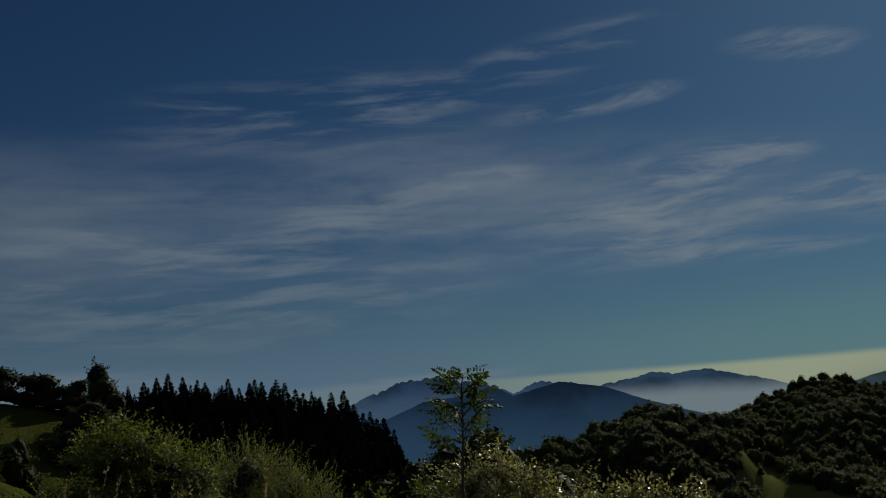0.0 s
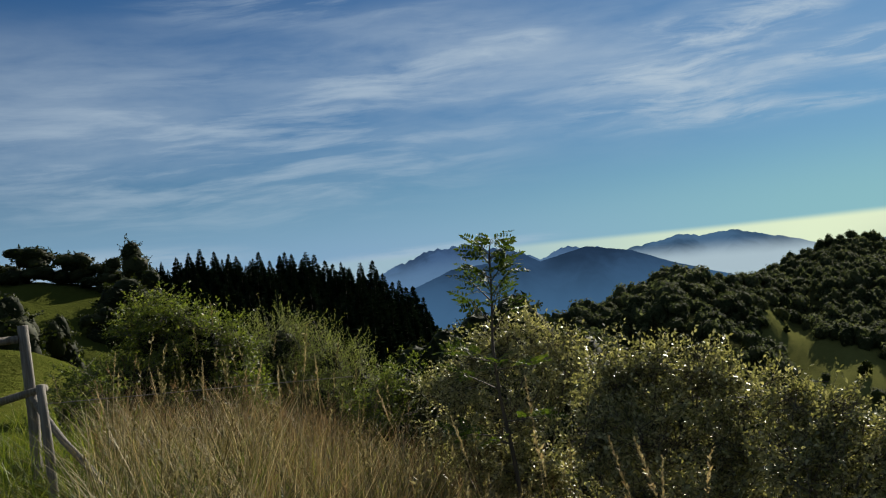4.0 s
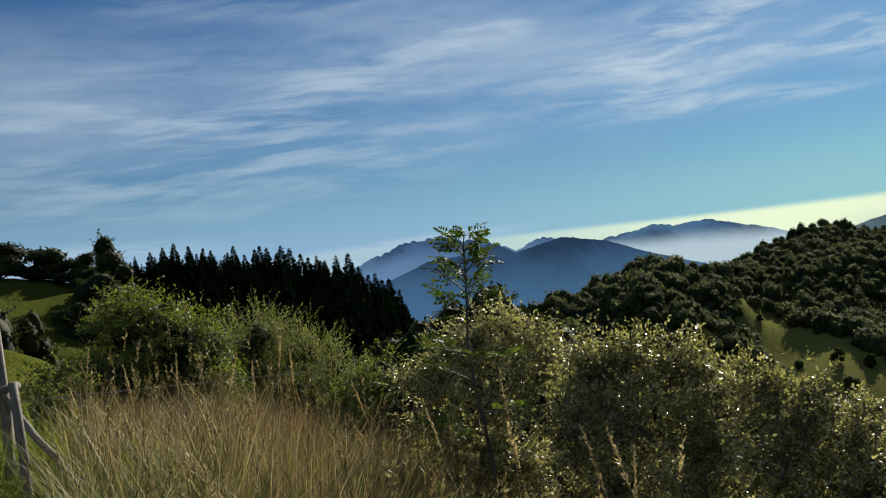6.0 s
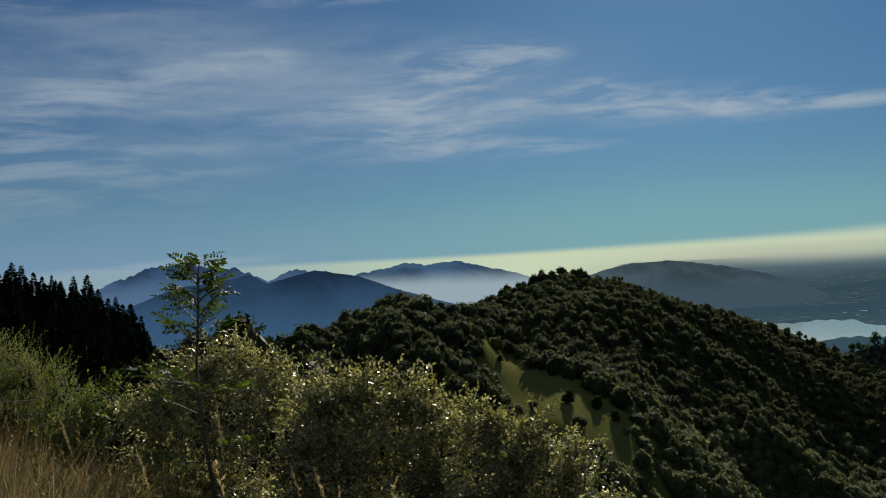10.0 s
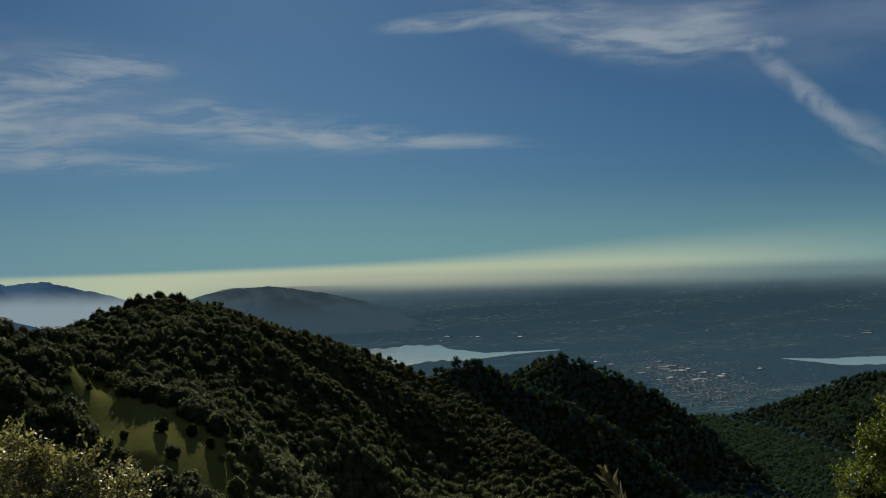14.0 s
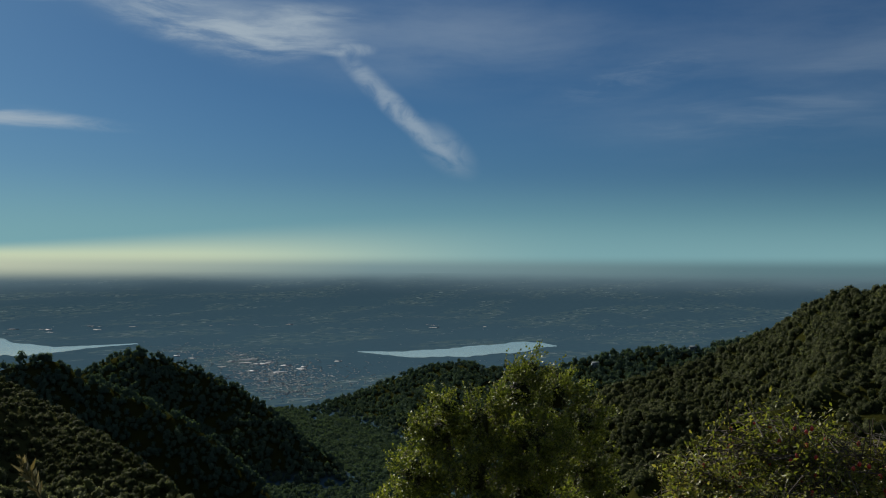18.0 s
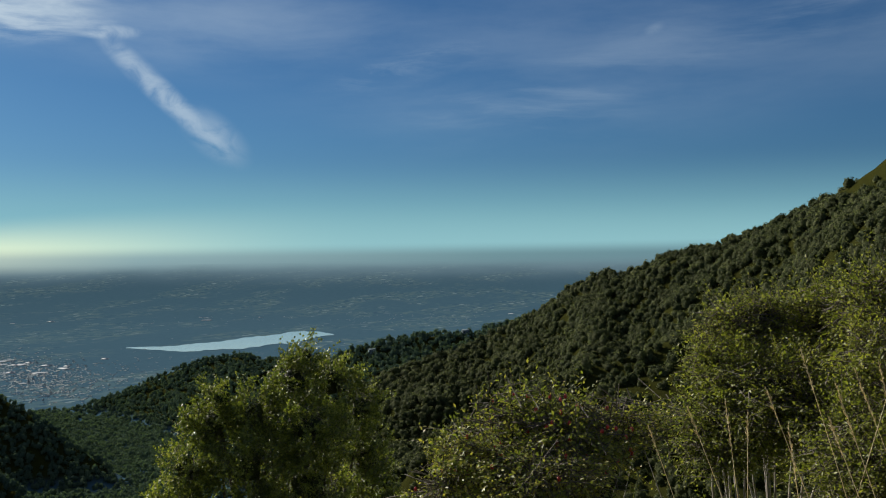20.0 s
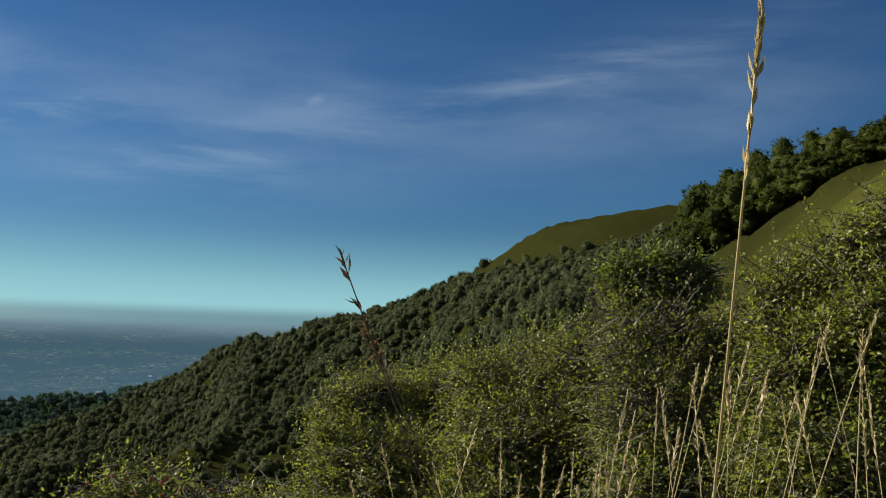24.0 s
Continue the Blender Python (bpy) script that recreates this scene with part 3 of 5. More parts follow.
def build_ground():
    az = np.radians(np.concatenate([np.arange(-36, 122, 0.56), np.arange(122, 324, 2.0)]))
    r = np.concatenate([[0.4], np.geomspace(0.8, 110, 110), np.geomspace(113, 1300, 170), np.geomspace(1320, 4960, 70)])
    A, Rr = np.meshgrid(az, r, indexing="ij")
    x, y = Rr * np.sin(A), Rr * np.cos(A)
    z = height(x, y)
    n, m = A.shape
    v = np.stack([x, y, z], -1).reshape(-1, 3)
    i, j = np.meshgrid(np.arange(n), np.arange(m - 1), indexing="ij")
    i2 = (i + 1) % n
    f = np.stack([i * m + j, i * m + j + 1, i2 * m + j + 1, i2 * m + j], -1).reshape(-1, 4)
    v = np.concatenate([v, [[0, 0, 0]]])
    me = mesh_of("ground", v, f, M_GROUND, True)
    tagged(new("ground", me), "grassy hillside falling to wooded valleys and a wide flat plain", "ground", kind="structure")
    hub = np.stack([np.full(n, n * m), np.arange(n) * m, (np.arange(n) + 1) % n * m], 1)
    tagged(new("ground_underfoot", mesh_of("ground_underfoot", v, hub, M_GROUND, True)), "trodden grass underfoot on the hilltop", "ground", kind="structure")


build_ground()


def lake(name, spine, label):
    """A sheet of water; the spine gives bearing, elevation of its middle and half its depth in sight, in degrees."""
    s = np.array(spine)
    az = np.linspace(s[0, 0], s[-1, 0], 90)
    mid, half = np.interp(az, s[:, 0], s[:, 1]), np.interp(az, s[:, 0], s[:, 2])
    half = half * (1 + 0.10 * np.sin(az * 2.1) + 0.06 * np.sin(az * 7.7 + 1)) + 0.005
    z = FLOOR + 0.5
    v = []
    for edge in (mid + half, mid - half * (1 + 0.05 * np.sin(az * 5 + 2))):
        r = (EYE - z) / np.tan(np.radians(-edge))
        v.append(np.stack([r * np.sin(np.radians(az)), r * np.cos(np.radians(az)), np.full(len(az), z)], 1))
    n = len(az)
    i = np.arange(n - 1)
    f = np.stack([i, i + 1, i + 1 + n, i + n], 1)
    tagged(new(name, mesh_of(name, np.concatenate(v), f[:, ::-1], M_WATER)), label, "lake", kind="structure")


lake("water_1", [(29.5, -4.4, 0.5), (33, -4.36, 0.5), (35.5, -4.22, 0.48), (35.9, -4.38, 0.33), (38, -4.45, 0.16), (39.6, -4.33, 0.06), (42.2, -4.2, 0.02)], "pale blue lake lying on the hazy plain")
lake("water_2", [(54.2, -4.75, 0.01), (57, -4.9, 0.16), (60, -4.76, 0.26), (63.2, -4.46, 0.29), (64.7, -4.32, 0.14), (65.5, -4.36, 0.01)], "long narrow silvery lake on the plain")


def far_range(name, rows, r, foot, mat, label, jag=0.0, seed=3):
    """A far mountain range as a ridged sheet that leans back from its foot."""
    t = np.array(rows)
    az = np.linspace(t[0, 0], t[-1, 0], 420)
    el = np.interp(az, t[:, 0], t[:, 1])
    rg = np.random.default_rng(seed)
    for i in range(9):
        f, a = rg.uniform(0.8, 9), rg.uniform(0.3, 1)
        el = el + jag * a / (0.6 + f * 0.25) * (np.abs(np.sin(az * f * 0.9 + rg.uniform(0, 6))) - 0.6) * 0.25
    steps = np.linspace(0, 1, 26)
    crest = EYE + r * np.tan(np.radians(el))
    v = []
    for s in steps:
        rr = r - 420 * (1 - s)
        folds = 22 * np.sin(az * 2.3 + 5 * s) * np.sin(math.pi * s) + 10 * np.sin(az * 6.1 - 7 * s) * np.sin(math.pi * s)
        z = foot + (crest - foot) * s ** 1.15
        v.append(np.stack([(rr + folds) * np.sin(np.radians(az)), (rr + folds) * np.cos(np.radians(az)), z], 1))
    n, m = len(steps), len(az)
    i, j = np.meshgrid(np.arange(n - 1), np.arange(m - 1), indexing="ij")
    f = np.stack([i * m + j, i * m + j + 1, (i + 1) * m + j + 1, (i + 1) * m + j], -1).reshape(-1, 4)
    tagged(new(name, mesh_of(name, np.concatenate(v), f, mat, True)), label, "mountain range", kind="backdrop")


def haze_bank():
    """A bank of bright haze over the end of the plain: a clear sheet with the haze light painted into its glow."""
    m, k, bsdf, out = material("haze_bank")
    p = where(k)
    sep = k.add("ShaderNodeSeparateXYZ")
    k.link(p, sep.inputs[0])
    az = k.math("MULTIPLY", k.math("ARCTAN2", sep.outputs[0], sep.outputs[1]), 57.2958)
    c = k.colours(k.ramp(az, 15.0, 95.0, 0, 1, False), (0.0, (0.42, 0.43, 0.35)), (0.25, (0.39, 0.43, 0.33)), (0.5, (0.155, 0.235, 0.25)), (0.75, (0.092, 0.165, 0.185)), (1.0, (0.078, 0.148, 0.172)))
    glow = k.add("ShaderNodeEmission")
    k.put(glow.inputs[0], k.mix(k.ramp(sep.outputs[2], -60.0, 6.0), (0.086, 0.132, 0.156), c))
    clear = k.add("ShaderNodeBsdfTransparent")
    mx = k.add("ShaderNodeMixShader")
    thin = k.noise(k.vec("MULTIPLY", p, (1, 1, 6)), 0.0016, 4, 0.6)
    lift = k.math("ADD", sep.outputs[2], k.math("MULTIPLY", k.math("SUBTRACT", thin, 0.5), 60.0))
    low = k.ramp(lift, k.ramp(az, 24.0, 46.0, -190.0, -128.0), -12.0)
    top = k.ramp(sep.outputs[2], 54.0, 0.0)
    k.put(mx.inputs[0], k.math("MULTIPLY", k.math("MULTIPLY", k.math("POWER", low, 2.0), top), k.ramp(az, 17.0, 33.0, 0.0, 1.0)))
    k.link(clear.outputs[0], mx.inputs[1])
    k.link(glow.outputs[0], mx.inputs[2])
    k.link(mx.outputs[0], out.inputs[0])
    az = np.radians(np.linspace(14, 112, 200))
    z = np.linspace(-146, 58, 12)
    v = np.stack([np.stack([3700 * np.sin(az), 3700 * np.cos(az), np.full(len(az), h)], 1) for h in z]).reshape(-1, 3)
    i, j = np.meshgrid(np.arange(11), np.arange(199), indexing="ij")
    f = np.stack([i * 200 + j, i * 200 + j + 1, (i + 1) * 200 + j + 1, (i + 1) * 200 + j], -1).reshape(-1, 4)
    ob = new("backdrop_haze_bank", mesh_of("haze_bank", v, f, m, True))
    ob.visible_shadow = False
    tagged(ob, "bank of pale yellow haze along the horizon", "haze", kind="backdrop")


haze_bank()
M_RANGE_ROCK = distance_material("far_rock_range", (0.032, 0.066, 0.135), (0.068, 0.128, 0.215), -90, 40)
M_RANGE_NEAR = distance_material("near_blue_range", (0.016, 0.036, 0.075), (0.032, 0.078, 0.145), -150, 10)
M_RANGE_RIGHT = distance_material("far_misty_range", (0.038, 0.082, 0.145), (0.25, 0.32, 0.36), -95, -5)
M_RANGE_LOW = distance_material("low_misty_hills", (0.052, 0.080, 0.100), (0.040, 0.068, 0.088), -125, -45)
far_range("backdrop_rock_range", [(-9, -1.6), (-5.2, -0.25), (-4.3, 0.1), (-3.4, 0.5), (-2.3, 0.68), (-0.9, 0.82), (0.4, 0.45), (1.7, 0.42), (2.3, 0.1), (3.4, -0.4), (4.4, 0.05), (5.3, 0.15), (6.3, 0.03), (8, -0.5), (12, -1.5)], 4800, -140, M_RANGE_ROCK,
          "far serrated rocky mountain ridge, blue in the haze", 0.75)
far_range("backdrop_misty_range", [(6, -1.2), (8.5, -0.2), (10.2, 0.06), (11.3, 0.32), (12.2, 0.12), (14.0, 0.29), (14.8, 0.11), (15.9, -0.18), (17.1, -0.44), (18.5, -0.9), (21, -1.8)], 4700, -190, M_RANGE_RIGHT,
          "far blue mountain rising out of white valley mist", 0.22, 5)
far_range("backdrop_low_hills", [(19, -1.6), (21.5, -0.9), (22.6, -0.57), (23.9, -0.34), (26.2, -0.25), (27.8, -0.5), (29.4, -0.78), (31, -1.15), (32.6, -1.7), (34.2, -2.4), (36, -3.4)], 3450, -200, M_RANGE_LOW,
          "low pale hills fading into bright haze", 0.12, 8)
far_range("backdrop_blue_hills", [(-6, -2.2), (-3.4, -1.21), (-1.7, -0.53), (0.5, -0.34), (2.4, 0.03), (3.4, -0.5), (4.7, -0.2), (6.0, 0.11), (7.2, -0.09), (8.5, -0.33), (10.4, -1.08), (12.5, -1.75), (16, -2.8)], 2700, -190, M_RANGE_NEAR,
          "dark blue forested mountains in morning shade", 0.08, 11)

# ---- woods on the hills ----
def crown(seed, tufts, lobed=2, core=0.84, below=-0.55):
    """A broadleaf crown of radius one: a small lobed heart under a loose coat of leafy tufts, open below."""
    r = np.random.default_rng(seed)
    bm = bmesh.new()
    bmesh.ops.create_icosphere(bm, subdivisions=lobed, radius=1.0)
    v = np.array([w.co[:] for w in bm.verts])
    f = np.array([[w.index for w in q.verts] for q in bm.faces])
    bm.free()
    f = f[v[f][:, :, 2].mean(axis=1) > below]
    lobes = unit(r.normal(size=(9, 3)) + [0, 0, 0.35])
    reach = r.uniform(0.75, 1.1, 9)

    def billow(w):
        return 0.62 + 0.40 * np.max(np.sqrt(np.clip(1 - (1 - w @ lobes.T) / 0.24, 0, 1)) * reach, axis=1)

    v = v * (billow(v) * core + r.uniform(-0.04, 0.04, len(v)))[:, None]
    d = unit(r.normal(size=(tufts, 3)) + [0, 0, 0.45])
    at = d * (billow(d) * r.uniform(0.84, 1.03, tufts))[:, None]
    face = unit(d + [0, 0, 0.25] + r.normal(size=(tufts, 3)) * 0.38)
    along = unit(np.cross(face, r.normal(size=(tufts, 3))))
    side = np.cross(along, face)
    size = (r.uniform(0.55, 1.25, tufts) * 1.65 / math.sqrt(tufts))[:, None]
    tri = np.stack([at - side * size * 0.8 - along * size * 0.5, at + side * size * 0.8 - along * size * 0.5, at + along * size], 1).reshape(-1, 3)
    return joined((v, f), (tri, np.arange(tufts * 3).reshape(-1, 3))) + (np.arange(len(f) + tufts) < len(f),)


CROWNS_FINE = [crown(40 + i, 120) for i in range(9)]
CROWNS_FAR = [crown(60 + i, 40, 1, 0.8) for i in range(4)]
CLUMPS = [crown(30 + i, 160, 2, 0.92, -2.0) for i in range(7)]


def scatter(name, label, mat, az_range, r_range, gap, size, owners, seed, keep=None, crowns=None, lift=0.6, slack=3.0, crest=1.0):
    """A wood: crowns standing over the named slopes, those that some hill wholly hides left out. One object of kind stuff."""
    rg = np.random.default_rng(seed)
    a0, a1 = np.radians(az_range[0]), np.radians(az_range[1])
    count = int((a1 - a0) * (r_range[1] ** 2 - r_range[0] ** 2) / 2 / gap ** 2)
    az = rg.uniform(a0, a1, count)
    r = np.sqrt(rg.uniform(r_range[0] ** 2, r_range[1] ** 2, count))
    x, y = r * np.sin(az), r * np.cos(az)
    z, own = height(x, y, True)
    names = list(TABLES)
    ok = np.isin(own, [names.index(o) if o in names else -1 for o in owners])
    s = size[0] + (size[1] - size[0]) * rg.random(count) ** 1.5
    s = s * np.interp(r, [250, 440], [1.12, crest])
    tall = s * (lift + 0.9)
    if keep is not None:
        ok &= keep(np.degrees(az), r, z, rg)
    x, y, z, r, s, tall, az = (q[ok] for q in (x, y, z, r, s, tall, az))
    # hidden from the hilltop?
    hidden = np.full(len(r), -9.0)
    for f in np.linspace(0.04, 0.985, 60):
        hidden = np.maximum(hidden, (height(x * f, y * f, rough=False) - EYE) / (r * f))
    ok = (z + tall + slack - EYE) / r > hidden
    x, y, z, s = (q[ok] for q in (x, y, z, s))
    vs, fs, soft, n = [], [], [], 0
    pick = rg.integers(0, len(crowns), len(x))
    turn = rg.uniform(0, 6.283, len(x))
    for c, (cv, cf, cs) in enumerate(crowns):
        w = np.where(pick == c)[0]
        if not len(w):
            continue
        co, si = np.cos(turn[w])[:, None], np.sin(turn[w])[:, None]
        st = rg.uniform(0.85, 1.45, len(w))[:, None]
        px, py = cv[None, :, 0] * co - cv[None, :, 1] * si, cv[None, :, 0] * si + cv[None, :, 1] * co
        v = np.stack([px * s[w][:, None] + x[w][:, None], py * s[w][:, None] + y[w][:, None], (cv[None, :, 2] * st + lift) * s[w][:, None] + z[w][:, None]], -1)
        vs.append(v.reshape(-1, 3))
        fs.append((cf[None] + (np.arange(len(w)) * len(cv))[:, None, None] + n).reshape(-1, 3))
        soft.append(np.tile(cs, len(w)))
        n += len(w) * len(cv)
    me = mesh_of(name, np.concatenate(vs), np.concatenate(fs), mat, round_faces=np.concatenate(soft))
    tagged(new(name, me), label, "woodland", kind="stuff")


def meadow_gap(az, r, z, rg):
    """The pasture on the knoll's near side stays open, and so does its bald top."""
    el = np.degrees(np.arctan2(z - EYE, r))
    top = np.interp(az, [14.5, 15.5, 16.3, 18, 19.3, 21.8, 22.9, 24, 25], [-4.0, -4.2, -4.9, -6.0, -6.5, -7.7, -8.8, -10.1, -11.5])
    low = np.interp(az, [14.5, 15.5, 16.5, 17.4, 18.6, 19.9, 21.5, 23, 25], [-4.4, -4.9, -6.8, -7.6, -8.2, -8.8, -9.2, -10.4, -12.0])
    tip = np.degrees(np.arctan2(z + 3.4 - EYE, r))
    pasture = (el < top + 0.15) & (tip > low - 0.7) & (rg.random(len(az)) > 0.04)
    bald = (az > 21.3) & (az < 31) & (el > np.interp(az, [21.3, 24, 31], [-1.3, -2.0, -4.2]))
    pasture &= (az > 15.2) & (az < 23.6)
    return ~pasture & ~(bald & (rg.random(len(az)) > 0.12))


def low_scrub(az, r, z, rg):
    """Below the pasture the old wood gives way to scrub, its leaf colour lightened to imitate sunlight."""
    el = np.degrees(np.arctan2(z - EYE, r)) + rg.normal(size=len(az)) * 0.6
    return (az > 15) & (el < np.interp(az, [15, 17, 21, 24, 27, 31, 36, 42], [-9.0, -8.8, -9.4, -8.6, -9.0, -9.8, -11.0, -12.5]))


def long_slope_keep(az, r, z, rg):
    el = np.degrees(np.arctan2(z - EYE, r))
    bald = (az > 91.5) & (el > np.interp(az, [91.5, 95, 98, 101, 103, 104.6, 108], [2.3, 3.0, 3.75, 4.4, 4.8, 5.4, 6.2]))
    edge = bald & (el < np.interp(az, [91.5, 104], [2.8, 5.6])) & (rg.random(len(az)) < 0.1)
    return ~bald | edge


scatter("knoll_woodland", "dense dark green broadleaf wood with rounded crowns", M_CROWN, (0, 50), (120, 545), 3.0, (1.5, 3.9), ["hump", "knoll"], 1, lambda az, r, z, rg: meadow_gap(az, r, z, rg) & ~low_scrub(az, r, z, rg), CROWNS_FINE, 0.35, crest=0.66)
scatter("hillside_scrub", "pale green scrub and young trees below a pasture", M_SCRUB_LIT, (14, 46), (150, 480), 2.9, (1.1, 3.2), ["hump", "knoll"], 9, lambda az, r, z, rg: meadow_gap(az, r, z, rg) & low_scrub(az, r, z, rg), CROWNS_FINE, 0.3)
scatter("ridge_scrub", "low scrub along a grassy ridge", M_CROWN, (20.5, 31.5), (390, 525), 2.6, (0.5, 1.3), ["knoll"], 8, lambda az, r, z, rg: np.degrees(np.arctan2(z - EYE, r)) > np.interp(az, [21.3, 24, 31], [-1.6, -2.3, -4.5]), CROWNS_FAR, 0.2)
scatter("slope_woodland", "dense green broadleaf wood on a long slope", M_CROWN, (60, 106), (200, 660), 2.8, (1.6, 3.4), ["long_slope"], 2, long_slope_keep, CROWNS_FINE, 0.4)
scatter("spur_woodland", "dark wood on two spurs above the valley", M_CROWN_HAZED, (31, 60), (560, 1010), 4.2, (1.9, 3.6), ["first_spur", "second_spur"], 3, None, CROWNS_FAR)
scatter("valley_woodland", "wood on the far side of the valley", M_CROWN_HAZED, (46, 84), (760, 1270), 3.6, (1.8, 3.3), ["valley_side", "house_ridge", "floor"], 4, lambda az, r, z, rg: (z > FLOOR + 4) | (az > 49 - (r - 800) * 0.01), CROWNS_FAR)
scatter("shoulder_scrub", "light green scrub on a nearer shoulder", M_CROWN, (62, 104), (90, 335), 3.3, (0.9, 2.4), ["shoulder"], 5, lambda az, r, z, rg: rg.random(len(az)) < np.interp(az, [66, 74, 80], [0.35, 0.5, 0.95]), CROWNS_FINE, 0.3)

# ---- trees ----
def spruce_mesh(seed):
    """A spruce, ten metres tall: close whorls of branches on a straight stem, shorter to the pointed tip. Trunk and crown meshes."""
    r = np.random.default_rng(seed)
    trunk = tube([(0, 0, 0), (0.02, 0, 3), (0, 0.02, 6.5), (0, 0, 9.9)], (0.13, 0.10, 0.05, 0.01), 6)
    at, along, up, ln = [], [], [], []
    z = 0.3
    while z < 9.9:
        full = 2.5 * (1 - z / 10) ** 0.9 + 0.05
        n = 8 if z < 8.0 else 6
        turn = r.uniform(0, 6.3)
        whorl = r.uniform(0.78, 1.12)
        for i in range(n):
            a = turn + i * 6.283 / n + r.uniform(-0.3, 0.3)
            l = full * whorl * r.uniform(0.8, 1.12)
            d = np.array([math.cos(a), math.sin(a), r.uniform(-0.30, -0.05) + 0.04 * z])
            side = np.array([-d[1], d[0], 0])
            for s in (0.3, 0.62):
                p = np.array([0, 0, z]) + d * l * s
                for q in (-1, 1):
                    at.append(p), along.append(d + q * 0.55 * side + [0, 0, -0.12]), up.append((0, 0, 1)), ln.append(0.42 * l + 0.04)
            at.append(np.array([0, 0, z]) + d * l * 0.1), along.append(d), up.append((0, 0, 1)), ln.append(0.9 * l)
        z += 0.27 * (1.1 - z / 14)
    for i in range(9):
        at.append((0, 0, 9.2 + 0.09 * i)), along.append((math.cos(i * 2.4), math.sin(i * 2.4), 0.7)), up.append((0, 0, 1)), ln.append(0.26 - 0.024 * i)
    at.append((0, 0, 9.6)), along.append((0, 0.02, 1)), up.append((1, 0, 0)), ln.append(0.4)
    ln = np.array(ln)
    v, f = leaves(np.array(at, float), np.array(along, float), np.array(up, float) + r.normal(size=(len(at), 3)) * 0.7, ln, ln * 0.92, -0.12)
    return mesh_of("trunk", *trunk, M_STEM, True), mesh_of("crown", v, f, M_SPRUCE)


SPRUCES = [spruce_mesh(80 + i) for i in range(5)]


def spruce(az, r, tip_el, k, label, group):
    x, y, z = on_ground(az, r)
    tall = max(5.0, EYE + r * math.tan(radians(tip_el)) - z)
    ob = thing("spruce", (x, y, z - 0.1), label, "tree", group)
    rg = random.Random(k * 7 + 1)
    ob.scale = (tall / 10 * rg.uniform(0.95, 1.25),) * 2 + (tall / 10,)
    ob.rotation_euler = (radians(rg.uniform(-1.5, 1.5)), radians(rg.uniform(-1.5, 1.5)), rg.uniform(0, 6))
    t, c = SPRUCES[k % 5]
    part("trunk", t, ob)
    part("crown", c, ob)


def spruce_wood():
    line = np.array([(-18.6, 1.0), (-17.8, 1.48), (-15.6, 2.0), (-13.8, 1.85), (-11.1, 1.6), (-9.6, 1.35), (-7.7, 0.8), (-6.5, 0.55), (-5.6, 0.1), (-4.4, -0.8), (-3.2, -2.0), (-2.4, -3.6), (-1.2, -5.5)])
    rg = random.Random(4)
    k = 0
    for row, (r, drop) in enumerate(((112, 0.05), (109, 0.40), (105, 0.55), (99, 1.1), (92, 2.0), (85, 3.2), (78, 4.6))):
        az = -18.3 + 0.35 * row
        while az < -1.4:
            spruce(az, r + rg.uniform(-2, 2), float(np.interp(az, line[:, 0], line[:, 1])) - drop + rg.choice((0.08, 0.0, -0.12, -0.25, -0.5)) + rg.uniform(-0.12, 0.05), k, "tall dark green spruce in a close-grown stand", "spruce stand")
            az += rg.uniform(0.5, 0.85)
            k += 1


spruce_wood()


